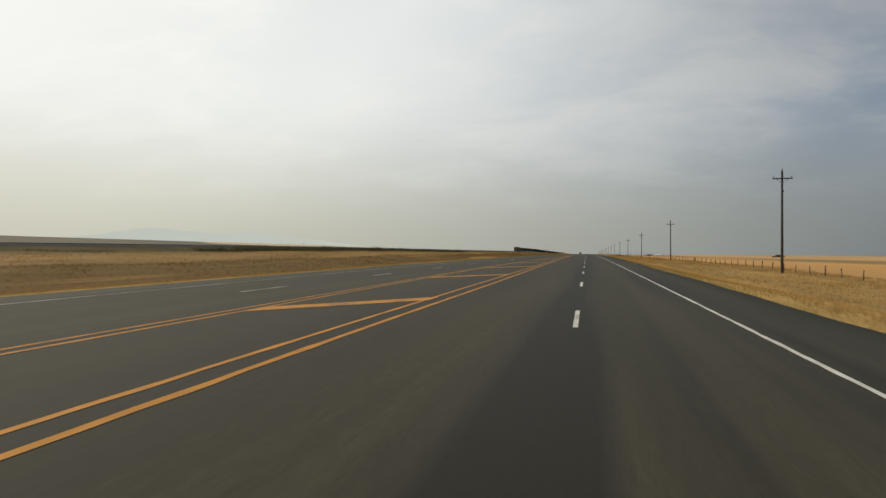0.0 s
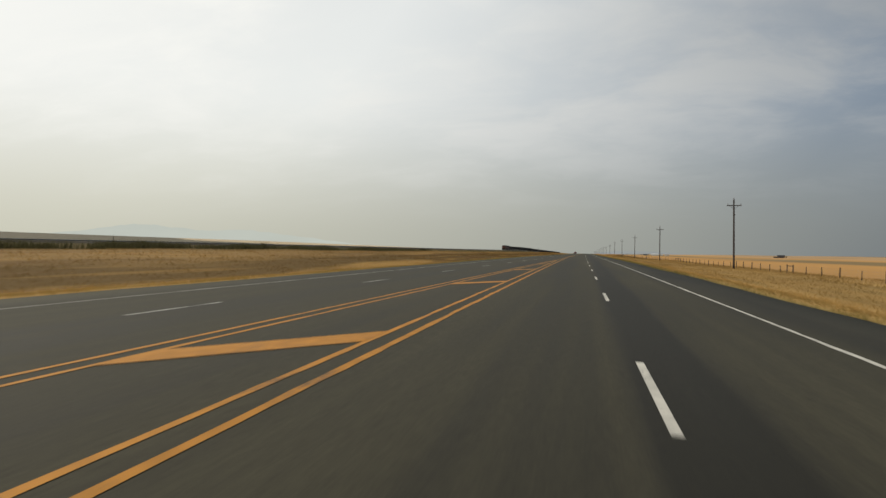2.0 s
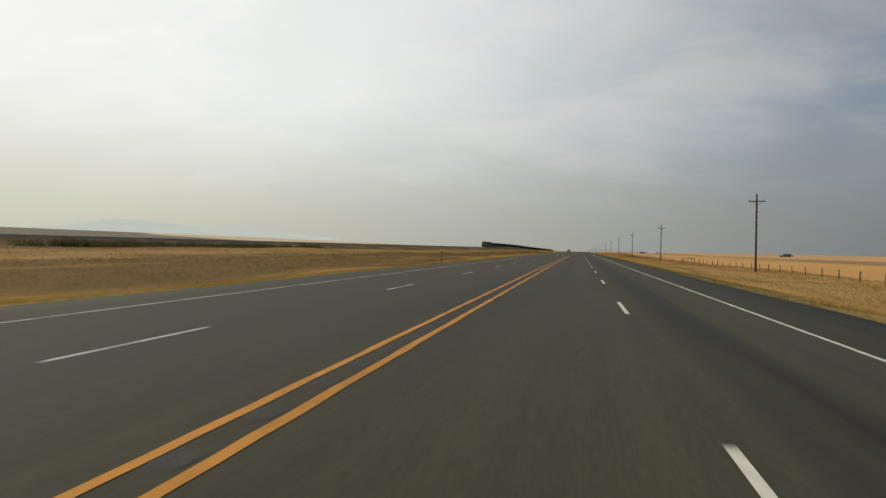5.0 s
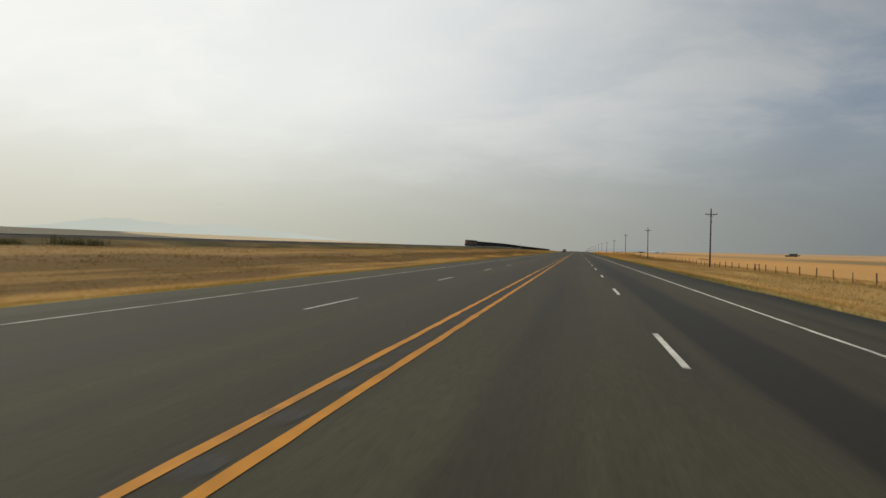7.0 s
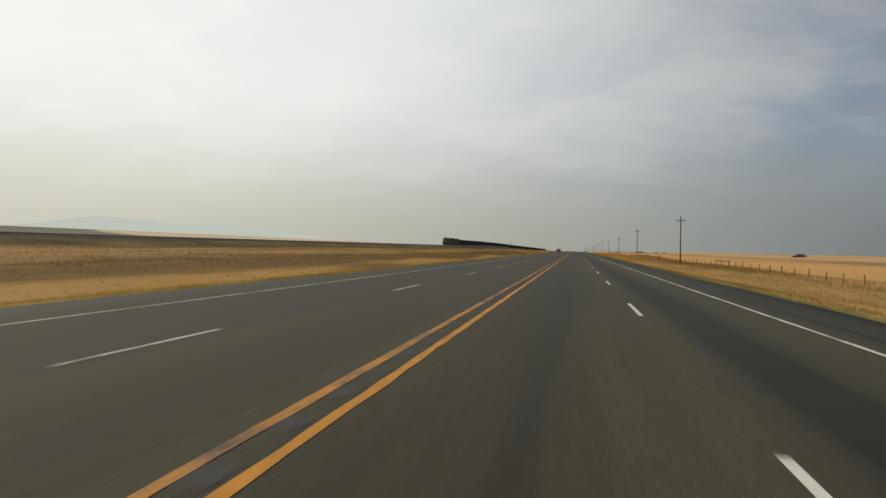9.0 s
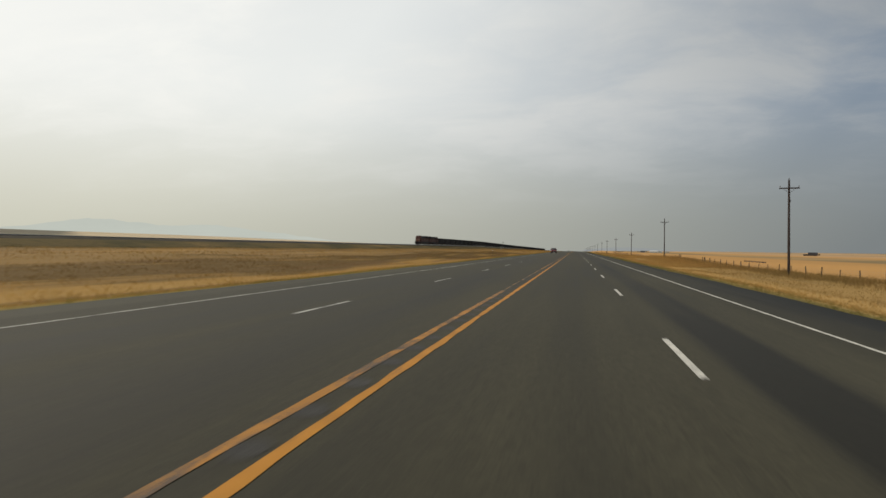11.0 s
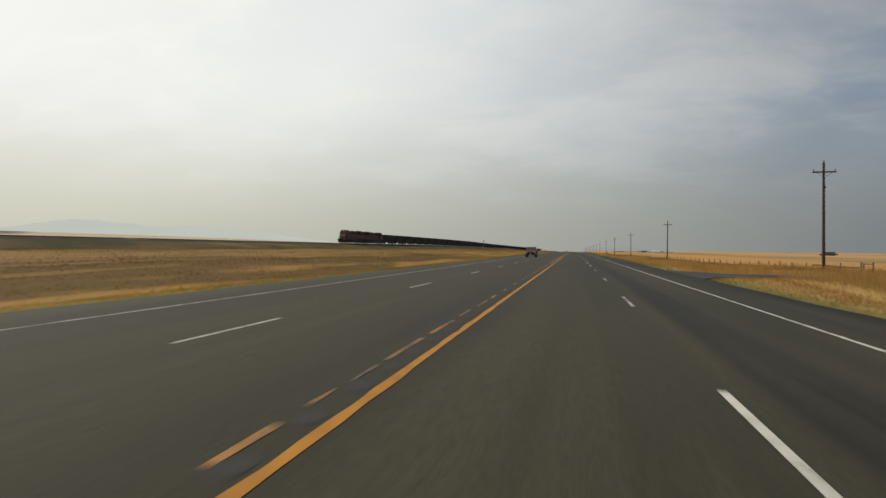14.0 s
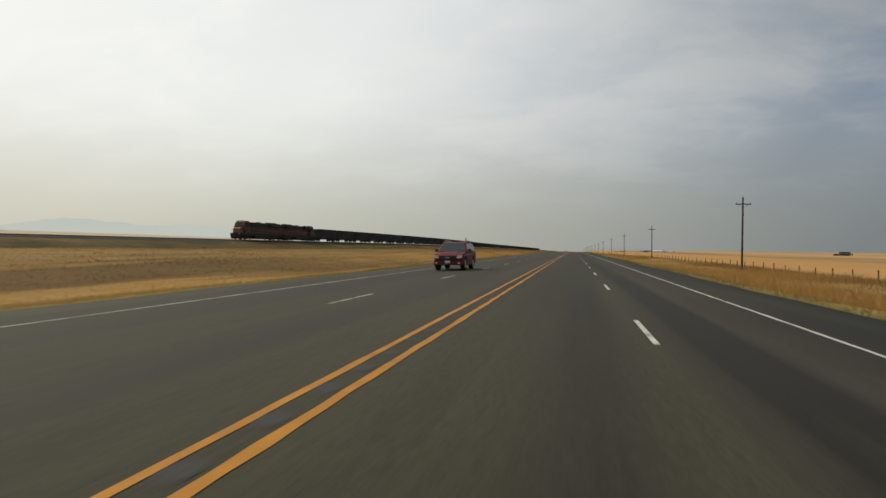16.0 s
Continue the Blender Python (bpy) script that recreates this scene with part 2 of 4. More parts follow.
def grass_material(name, gain=1.0, own=None, share=0.0):
    """Dry stalks in the sward's colours, each its own tone; own: a colour of their own, by that share."""
    m, N, b = material(name)
    co = world_place(N)
    isl = N.add("ShaderNodeNewGeometry").outputs["Random Per Island"]
    small = N.noise(co, 1.0, 3, 0.6, (0.7, 0.25, 0.0))
    col = sward(N, co)
    if own:
        col = N.mix(share, col, rgb(*own))
    tone = N.math("ADD", N.math("MULTIPLY", isl, 0.22), N.math("MULTIPLY", small, 0.30))
    k = N.ramp(tone, 0.10, 0.42, gain * 0.88, gain * 1.14, False)
    col = N.vec("MULTIPLY", col, N.add("ShaderNodeCombineXYZ", {0: k, 1: k, 2: k}).outputs[0])
    N.put(b.inputs["Base Color"], col)
    b.inputs["Roughness"].default_value = 0.85
    b.inputs["Specular IOR Level"].default_value = 0.10
    # the sward is lit as one soft surface: the blades share the ground's normal for the most part
    lean_up = N.vec("NORMALIZE", N.vec("ADD", N.vec("MULTIPLY", N.add("ShaderNodeNewGeometry").outputs["Normal"], (0.25, 0.25, 0.25)), (0.0, 0.0, 1.0)))
    N.put(b.inputs["Normal"], lean_up)
    thin = N.add("ShaderNodeBsdfTranslucent", {0: N.vec("MULTIPLY", col, (1.25, 1.25, 1.25))})
    both = N.add("ShaderNodeMixShader", {0: 0.50, 1: b.outputs[0], 2: thin.outputs[0]})
    N.put(m.node_tree.nodes["Material Output"].inputs[0], both.outputs[0])
    return m


def bank_material(name):
    """Rough dry herbage on the railway bank: brown and olive clumps with gold between them."""
    m, N, b = material(name)
    co = world_place(N)
    clump = N.noise(co, 1.0, 5, 0.6, (0.10, 0.045, 0.0))
    fine = N.noise(co, 1.0, 4, 0.65, (0.9, 0.5, 0.0))
    col = N.mix(N.ramp(clump, 0.38, 0.52), rgb(0.060, 0.052, 0.022), rgb(0.105, 0.078, 0.031))
    col = N.mix(N.ramp(clump, 0.54, 0.66), col, rgb(0.170, 0.114, 0.044))
    col = N.mix(N.math("MULTIPLY", N.ramp(fine, 0.48, 0.68), 0.45), col, rgb(0.048, 0.041, 0.020))
    N.put(b.inputs["Base Color"], col)
    b.inputs["Roughness"].default_value = 0.95
    b.inputs["Specular IOR Level"].default_value = 0.05
    bump(N, b, fine, 0.6, 0.15)
    return m


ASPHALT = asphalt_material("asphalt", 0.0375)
APPROACH = asphalt_material("approach_asphalt", 0.046, (1.0, 0.96, 0.88))
WHITE = paint_material("white_road_paint", (0.60, 0.58, 0.51), 0.455)
WHITE_SCRAP = paint_material("scraped_white_road_paint", (0.60, 0.58, 0.51), 0.585)
WHITE_WORN = paint_material("worn_white_road_paint", (0.48, 0.475, 0.43), 0.515)
YELLOW = paint_material("yellow_road_paint", (0.49, 0.212, 0.020), 0.445)
YELLOW_WORN = paint_material("worn_yellow_road_paint", (0.43, 0.192, 0.026), 0.54)
YELLOW_FAINT = paint_material("faint_yellow_road_paint", (0.38, 0.185, 0.045), 0.565)
GROUND = ground_material("dry_grassland")
GRASS = grass_material("dry_grass", 1.14)
GRASS_EDGE = grass_material("roadside_grass", 1.10, (0.20, 0.19, 0.055), 0.35)
WEED = grass_material("dry_weeds", 1.10, (0.20, 0.135, 0.052), 0.5)
SCRUB = grass_material("bank_scrub", 1.0, (0.058, 0.060, 0.027), 0.85)
RUSTY = grass_material("rusty_weeds", 1.30, (0.36, 0.215, 0.070), 0.60)
BALLAST = plain("dark_ballast", (0.036, 0.031, 0.024), 0.95, 0, 0.45, 1.2, 0.6, 0.1)
BANK = bank_material("embankment_scrub")
POLE = plain("weathered_pole", (0.058, 0.044, 0.040), 0.85, 0, 0.35, 8, 0.3, 0.2, (4, 4, 0.4))
GLASSY = plain("brown_porcelain", (0.09, 0.05, 0.035), 0.2, 0, 0.1)
STEEL = plain("galvanised_steel", (0.28, 0.28, 0.27), 0.5, 0.8, 0.2)
WOOD = plain("grey_fence_wood", (0.135, 0.095, 0.065), 0.9, 0, 0.4, 8, 0.3, 0.2, (4, 4, 0.6))

# ---- mesh helpers ----


def part(name, bm, mat, parent=None, label="", smooth=False):
    """Links a bmesh as one mesh object, under a thing or a part if one is given."""
    me = bpy.data.meshes.new(name)
    bmesh.ops.recalc_face_normals(bm, faces=bm.faces)
    bm.to_mesh(me)
    bm.free()
    me.materials.append(mat)
    if smooth:
        me.shade_smooth()
    ob = new(name, me)
    if parent:
        ob.parent = parent
    if label:
        tagged(ob, label)
    return ob


def shared(name, me, parent, loc=(0, 0, 0), rz=0.0):
    ob = new(name, me)
    ob.parent = parent
    ob.location = loc
    ob.rotation_euler = (0, 0, rz)
    return ob


def thing(name, label, category, group="", m=None):
    ob = new(name)
    ob.empty_display_size = 0.3
    if m is not None:
        ob.matrix_world = m
    return tagged(ob, label, category, group)


def bx(bm, x0, x1, y0, y1, z0, z1, bev=0.0, turn=None):
    """Adds a box, bevelled if wanted."""
    r = bmesh.ops.create_cube(bm, size=1.0)
    vs = r["verts"]
    for v in vs:
        v.co = Vector(((x0 + x1) / 2 + v.co.x * (x1 - x0), (y0 + y1) / 2 + v.co.y * (y1 - y0), (z0 + z1) / 2 + v.co.z * (z1 - z0)))
    if turn:
        bmesh.ops.transform(bm, matrix=turn, verts=vs)
    if bev:
        es = list({e for v in vs for e in v.link_edges})
        bmesh.ops.bevel(bm, geom=es, offset=bev, segments=2, affect="EDGES", profile=0.6)


def rod(bm, p0, p1, r0, r1=None, n=10):
    """Adds a tapered rod from p0 to p1."""
    p0, p1 = Vector(p0), Vector(p1)
    d = p1 - p0
    m = Matrix.Translation((p0 + p1) / 2) @ d.to_track_quat("Z", "Y").to_matrix().to_4x4()
    bmesh.ops.create_cone(bm, cap_ends=True, segments=n, radius1=r0, radius2=r0 if r1 is None else r1, depth=d.length, matrix=m)


def prism(bm, pts, a, b, axis=0, shrink=None):
    """Adds a solid from an outline in the two other axes, between a and b along axis."""
    def co(u, v, w):
        return (w, u, v) if axis == 0 else (u, w, v) if axis == 1 else (u, v, w)
    s = shrink or (lambda u, v: 1.0)
    mid, half = (a + b) / 2, (b - a) / 2
    A = [bm.verts.new(co(u, v, mid - half * s(u, v))) for u, v in pts]
    B = [bm.verts.new(co(u, v, mid + half * s(u, v))) for u, v in pts]
    bm.faces.new(A)
    bm.faces.new(B[::-1])
    for i in range(len(pts)):
        j = (i + 1) % len(pts)
        bm.faces.new((A[i], A[j], B[j], B[i]))


def arrays_mesh(name, co, faces_tri, mat):
    me = bpy.data.meshes.new(name)
    n, m = len(co), len(faces_tri)
    me.vertices.add(n)
    me.vertices.foreach_set("co", np.asarray(co, np.float32).ravel())
    k = faces_tri.shape[1]
    me.loops.add(m * k)
    me.loops.foreach_set("vertex_index", np.asarray(faces_tri, np.int32).ravel())
    me.polygons.add(m)
    me.polygons.foreach_set("loop_start", np.arange(0, m * k, k, dtype=np.int32))
    me.update(calc_edges=True)
    me.validate()
    me.materials.append(mat)
    return me


# ---- the plan ----
# x across the road from the centre line, y along it. The road is level along the drive and falls away far ahead.
CROWN_L, CROWN_R = 0.016, 0.042
EDGE_L, DASH_L, DASH_R, EDGE_R, YEL = -7.33, -3.491, 3.431, 6.724, 0.188
CYCLE, DASH = 12.19, 3.05


def far_fall(y):
    return -0.0042 * np.maximum(0.0, np.asarray(y, float) - 760.0) * np.clip((np.asarray(y, float) - 760.0) / 300.0, 0, 1)


def shift(y):
    """The left carriageway stands off by a painted median at the start and tapers in."""
    return -3.7 * (1.0 - np.clip((np.asarray(y, float) - 44.0) / 109.0, 0.0, 1.0))


def road_z(x, y):
    x = np.asarray(x, float)
    return np.where(x > 0, -CROWN_R * x, CROWN_L * x) + far_fall(y)


def edge_left(y):
    return -10.1 + shift(y) + 0.10 * np.sin(np.asarray(y) * 0.21) + 0.08 * np.sin(np.asarray(y) * 0.57 + 1) + 0.06 * np.sin(np.asarray(y) * 1.31)


def edge_right(y):
    return 9.55 + 0.10 * np.sin(np.asarray(y) * 0.17 + 2) + 0.07 * np.sin(np.asarray(y) * 0.61)


TRACK = -79.0


def rail_z(y):
    return 2.05 + 0.00155 * np.clip(np.asarray(y, float), -200, 900) + far_fall(y)


def ground_z(x, y):
    """Height of the land."""
    x, y = np.broadcast_arrays(np.asarray(x, float), np.asarray(y, float))
    base = far_fall(y)
    el, er = edge_left(y), edge_right(y)
    # right: verge, shallow ditch, field sinking to a wide flat
    mound = 0.85 * np.exp(-((y - 523.0) / 26.0) ** 2)
    d = x - er
    zr = np.interp(d, [-1.0, 0.0, 1.2, 5.0, 9.0, 15.0, 20.0, 60.0, 110.0, 250.0, 600.0, 1500.0, 4600.0],
                   [-0.75, -0.46, -0.52, -1.20, -1.45, -1.30, -1.45, -3.8, -6.6, -7.4, -6.4, -8.0, -19.0])
    zr = zr + mound * np.clip(d / 3.0, 0, 1) * np.clip(1 - (d - 16) / 20, 0, 1)
    pad = np.exp(-((y - 517.0) / 9.0) ** 4) * np.clip(1 - (d - 8.0) / 6.0, 0, 1) * (d > 0)
    zr = zr * (1 - pad) - 0.52 * pad
    # left: verge, ditch, rise to the foot of the railway
    e = el - x
    zl = np.interp(e, [-1.0, 0.0, 1.2, 4.0, 7.0, 14.0, 26.0, 40.0, 54.0, 58.5, 80.0, 90.0, 200.0, 500.0, 1000.0, 2000.0, 4600.0],
                   [-0.5, -0.21, -0.26, -0.62, -0.62, -0.10, 0.52, 0.82, 0.80, 0.70, 0.70, 0.8, 3.6, 11.0, 23.5, 47.0, 72.0])
    zl = zl * (1.0 + 0.24 * np.exp(-((y - 1550.0) / 380.0) ** 2) * np.clip((e - 120.0) / 300.0, 0, 1))
    z = np.where(x > 0, zr, zl)
    roll = 0.10 * np.sin(x * 0.31 + y * 0.05) * np.sin(y * 0.13 + 1.3) + 0.08 * np.sin(y * 0.043 + x * 0.09)
    off_road = np.clip(np.maximum(d, e) / 6.0, 0, 1)
    wide = np.clip((np.abs(x) - 200) / 500, 0, 1) * (1.5 * np.sin(x * 0.006 + 1) * np.sin(y * 0.004) + 1.0 * np.sin(y * 0.0023 + x * 0.003))
    return z + roll * off_road * (np.abs(x) < 150) + wide + base * np.interp(x, [-300, -120, 30, 160], [0.3, 1.0, 1.0, 0.0])


def sheet(name, xs, ys, zfun, mat):
    X, Y = np.meshgrid(xs, ys)
    co = np.stack([X, Y, zfun(X, Y)], -1).reshape(-1, 3)
    nx, ny = len(xs), len(ys)
    i = np.arange((ny - 1) * (nx - 1))
    a = (i // (nx - 1)) * nx + i % (nx - 1)
    me = arrays_mesh(name, co, np.stack([a, a + 1, a + nx + 1, a + nx], 1), mat)
    me.shade_smooth()
    return new(name, me)


gx = np.concatenate([-np.geomspace(4700, 130, 42), np.linspace(-122, -30, 47), np.linspace(-28.5, -8, 36), np.linspace(-7, 8, 6), np.linspace(8.6, 30, 38),
                     np.linspace(31.5, 140, 44), np.geomspace(146, 4700, 40)])
gy = np.concatenate([np.linspace(-700, -60, 14), np.linspace(-50, 800, 426), np.geomspace(810, 5000, 60)])
tagged(sheet("ground", gx, gy, ground_z, GROUND), "dry straw-coloured grassland and stubble fields", "ground", kind="structure")


def strip_mesh(name, left, right, y0, y1, step, lift, mat, thick=0.0, n=2):
    """A band along the road between two lines, following its cross fall."""
    ys = np.arange(y0, y1 + step * 0.5, step)
    rows = []
    for y in ys:
        a, b = float(left(y)), float(right(y))
        # a wide band keeps one row of corners on the crown
        xs = np.array([a, b]) if n == 2 else np.concatenate([np.linspace(a, 0.0, n)[:-1], np.linspace(0.0, b, n)])
        rows.append([(x, y, float(road_z(x, y)) + lift) for x in xs])
    co = np.array(rows).reshape(-1, 3)
    m, k = len(ys), len(rows[0])
    i = np.arange((m - 1) * (k - 1))
    a = (i // (k - 1)) * k + i % (k - 1)
    f = np.stack([a, a + 1, a + k + 1, a + k], 1)
    if thick:
        low = co.copy()
        low[:, 2] -= thick
        base = len(co)
        co = np.concatenate([co, low])
        e0 = np.arange(m - 1) * k
        f = np.concatenate([f, f[:, ::-1] + base,
                            np.stack([e0, e0 + k, e0 + k + base, e0 + base], 1),
                            np.stack([e0 + k - 1, e0 + k - 1 + base, e0 + 2 * k - 1 + base, e0 + 2 * k - 1], 1)])
    return arrays_mesh(name, co, f, mat)


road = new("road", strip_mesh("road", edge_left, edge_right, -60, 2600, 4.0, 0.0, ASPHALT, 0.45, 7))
tagged(road, "worn grey asphalt highway with painted lane markings", "road", kind="structure")


def line_part(name, x, w, y0, y1, mat, step=0.5, follow=False, drift=None, label=""):
    f = (lambda y: x + shift(y)) if follow else (lambda y: x + drift(y)) if drift else (lambda y: x)
    # ragged edges where the paint has chipped
    r = np.random.default_rng(int(abs(x) * 1000) + int(y0) + 60 + int(w * 1000))
    chip = r.normal(0, 0.0075, 4096), r.normal(0, 0.0075, 4096)
    edge = lambda y, s: chip[s][int((y + 60) * 2.2) % 4096] - 0.004 * (1 - 2 * s)
    me = strip_mesh(name, lambda y: f(y) - w / 2 - edge(y, 0), lambda y: f(y) + w / 2 + edge(y, 1), y0, y1, step, 0.005, mat)
    ob = new(name, me)
    ob.parent = road
    if label:
        tagged(ob, label)
    return ob


line_part("edge_line", EDGE_R, 0.102, -40, 1500, WHITE, label="white edge line")
line_part("edge_line", EDGE_L, 0.105, -40, 1500, WHITE_WORN, follow=True, label="worn white edge line")
# double yellow beside the median, then one double line in the middle of the road
# the pair opens a little towards the start
line_part("yellow_line", YEL, 0.104, -40, 1500, YELLOW, drift=lambda y: 0.022 - 0.09 * min(max((22 - y) / 12, 0), 1))
line_part("yellow_line", -YEL, 0.104, -40, 138, YELLOW, drift=lambda y: 0.022 - 0.18 * min(max((42 - y) / 32, 0), 1))
line_part("yellow_line", -YEL, 0.104, -40, 272, YELLOW, follow=True)
line_part("yellow_line", YEL, 0.104, -40, 140, YELLOW, follow=True)
line_part("yellow_line", 0.022 - YEL, 0.104, 526.3, 1500, YELLOW)
# the left line further on is faded, and worn into scraps in places
for y0, y1 in ((272, 306), (408, 425), (441, 459)):
    line_part("yellow_line", 0.022 - YEL, 0.10, y0, y1, YELLOW_WORN, label="faded yellow line")
line_part("yellow_line", 0.022 - YEL, 0.12, 306, 388, YELLOW_WORN, label="faded yellow line")
rng = random.Random(4)
for y0, y1, gone in ((388, 408, 1.0), (425, 441, 1.0), (459, 486, 1.0), (486, 502, 3.0), (502, 526, 1.0)):
    y = y0 + 0.3
    while y < y1 - 0.4:
        run = min(rng.uniform(0.5, 1.8) / math.sqrt(gone), y1 - y)
        line_part("yellow_line", 0.022 - YEL + rng.uniform(-0.012, 0.012), rng.uniform(0.045, 0.085), y, y + run, YELLOW_FAINT, step=run)
        y += run + rng.uniform(0.25, 0.9) * gone


def quad_part(name, pts, mat):
    co = [(x, y, float(road_z(x, y)) + 0.009) for x, y in pts]
    me = bpy.data.meshes.new(name)
    me.from_pydata(co, [], [tuple(range(len(co)))])
    me.materials.append(mat)
    ob = new(name, me)
    ob.parent = road
    return ob


# slanting bars across the median
for k in range(-6, 4):
    y = 74.75 + 15.13 * k
    xi = 0.0
    for _ in range(6):
        xi = float(shift(y + (xi + 0.2) * 0.96)) + 0.20
    if xi < -0.45:
        quad_part("hatch_bar", [(-0.20, y), (-0.20, y + 1.05), (xi, y + 1.05 + (xi + 0.2) * 0.96), (xi, y + (xi + 0.2) * 0.96)], YELLOW)

# lane dashes: one shared mesh each side
DASH_R_MESH = strip_mesh("lane_dash", lambda y: -0.049, lambda y: 0.049, 0, DASH, DASH, 0.005, WHITE)
DASH_SCRAP_MESH = strip_mesh("lane_dash", lambda y: -0.049, lambda y: 0.049, 0, DASH, DASH, 0.005, WHITE_SCRAP)
DASH_L_MESH = strip_mesh("lane_dash", lambda y: -0.047, lambda y: 0.047, 0, DASH, DASH, 0.005, WHITE_WORN)
for k in range(-1, 63):
    y = -13.352 + CYCLE * k
    shared("lane_dash", DASH_SCRAP_MESH if 478 < y < 520 else DASH_R_MESH, road, (DASH_R, y, float(road_z(DASH_R, 0)) + 0.002))
    y = -9.563 + CYCLE * k
    y += 2.0 * min(max((150.0 - y) / 120.0, 0.0), 1.0)
    s = float(shift(y + 1.5))
    turn = -0.0339 if 44 < y < 152 else 0.0
    shared("lane_dash", DASH_L_MESH, road, (DASH_L + s - 0.0339 * 1.5 * (turn != 0), y, float(road_z(DASH_L + s, 0)) + 0.002), turn)
far = []
for side, y0 in ((DASH_R, -13.352), (DASH_L, -9.563)):
    for k in range(63, 120):
        y = y0 + CYCLE * k
        far += [(side - 0.049, y), (side + 0.049, y), (side + 0.049, y + DASH), (side - 0.049, y + DASH)]
fa = np.array(far)
co = np.column_stack([fa, road_z(fa[:, 0], fa[:, 1]) + 0.006])
fd = new("lane_dashes", arrays_mesh("lane_dashes", co, np.arange(len(co)).reshape(-1, 4), WHITE))
fd.parent = road
tagged(fd, "far white lane dashes", kind="stuff")

# shallow milled grooves between the two yellow lines
gr, gf = [], []
for k in range(620):
    yk = 150.0 + k * 1.0 + 0.05 * math.sin(k * 1.7)
    for i in range(10):
        a = i * math.pi / 5
        gr.append((0.125 * math.cos(a), yk + 0.20 * math.sin(a)))
    gf.append([k * 10 + i for i in range(10)])
ga = np.array(gr)
gco = np.column_stack([ga, road_z(ga[:, 0], ga[:, 1]) + 0.004])
gob = new("rumble_grooves", arrays_mesh("rumble_grooves", gco, np.array(gf), APPROACH))
gob.parent = road
tagged(gob, "row of shallow milled rumble grooves", kind="stuff")

# paved approach to a field gate on the right
def approach():
    vs = np.linspace(0, 1, 13)
    rows = []
    for u in np.linspace(0, 1, 12):
        x = 9.2 + 10 * u
        near, far_side = 513.8 - 6.5 * (1 - u) ** 4, 519.6 + 3.2 * (1 - u) ** 2.2
        for v in vs:
            yy = near + (far_side - near) * v
            w = min((x - 9.2) / 3.5, 1.0)
            z = float(max((1 - w) * (road_z(9.2, yy) + 0.004) + w * (ground_z(x, yy) + 0.05), ground_z(x, yy) + 0.05 if x > 9.9 else -9.0))
            rows.append((x, yy, z))
    i = np.arange(11 * 12)
    a = (i // 12) * 13 + i % 12
    me = arrays_mesh("driveway", np.array(rows), np.stack([a, a + 13, a + 14, a + 1], 1), APPROACH)
    tagged(new("driveway", me), "short grey asphalt approach to a field", "driveway", kind="structure")


approach()

# ---- grass ----


def stalks(name, label, x_of, y0, y1, count, h0, h1, w0, w1, mat, seed, clump=6, spread=0.18, bend=0.35, keep=None):
    """Dry stalks in clumps, one joined mesh of single bent blades."""
    r = np.random.default_rng(seed)
    n = count // clump
    cy = r.uniform(y0, y1, n)
    cx = x_of(r, cy)
    if keep is not None:
        k = keep(cx, cy)
        cx, cy = cx[k], cy[k]
    size = r.uniform(0.6, 1.25, len(cx)) * (0.75 + 0.5 * (np.sin(cx * 0.9 + cy * 0.21) * np.sin(cy * 0.37 - cx * 0.4) * 0.5 + 0.5))
    x = np.repeat(cx, clump) + r.normal(0, spread, len(cx) * clump)
    y = np.repeat(cy, clump) + r.normal(0, spread, len(cx) * clump)
    s = np.repeat(size, clump)
    m = len(x)
    z = ground_z(x, y) - 0.03
    h = r.uniform(h0, h1, m) * s
    w = r.uniform(w0, w1, m)
    a = r.uniform(0, 2 * np.pi, m)
    lean = r.normal(0, bend, m) * h
    la = r.uniform(0, 2 * np.pi, m)
    dx, dy = np.cos(a) * w / 2, np.sin(a) * w / 2
    lx, ly = np.cos(la) * lean, np.sin(la) * lean
    co = np.stack([np.stack([x - dx, y - dy, z], 1), np.stack([x + dx, y + dy, z], 1),
                   np.stack([x + dx * 0.75 + lx * 0.35, y + dy * 0.75 + ly * 0.35, z + h * 0.6], 1),
                   np.stack([x - dx * 0.75 + lx * 0.35, y - dy * 0.75 + ly * 0.35, z + h * 0.6], 1),
                   np.stack([x + lx, y + ly, z + h], 1)], 1).reshape(-1, 3)
    b = np.arange(m) * 5
    f = np.concatenate([np.stack([b, b + 1, b + 2], 1), np.stack([b, b + 2, b + 3], 1), np.stack([b + 3, b + 2, b + 4], 1)])
    ob = new(name, arrays_mesh(name, co, f, mat))
    return tagged(ob, label, "grass", kind="stuff")


def off_drive(x, y):
    u = np.clip((x - 9.2) / 10, 0, 1)
    return (y < 513.6 - 6.5 * (1 - u) ** 4) | (y > 519.8 + 3.2 * (1 - u) ** 2.2) | (x > 19.0)


R_ = lambda a, b, p=1.0: (lambda r, y: edge_right(y) + a + (b - a) * r.uniform(0, 1, len(y)) ** p)
L_ = lambda a, b, p=1.0: (lambda r, y: edge_left(y) - a - (b - a) * r.uniform(0, 1, len(y)) ** p)
stalks("roadside_grass", "short yellow-green grass along the asphalt edge", R_(-0.32, 2.2, 1.25), -10, 660, 90000, 0.06, 0.20, 0.010, 0.024, GRASS_EDGE, 11, spread=0.3, keep=off_drive)
stalks("roadside_grass", "short yellow-green grass along the asphalt edge", L_(-0.32, 2.6, 1.25), -10, 660, 90000, 0.06, 0.20, 0.010, 0.024, GRASS_EDGE, 12, spread=0.3)
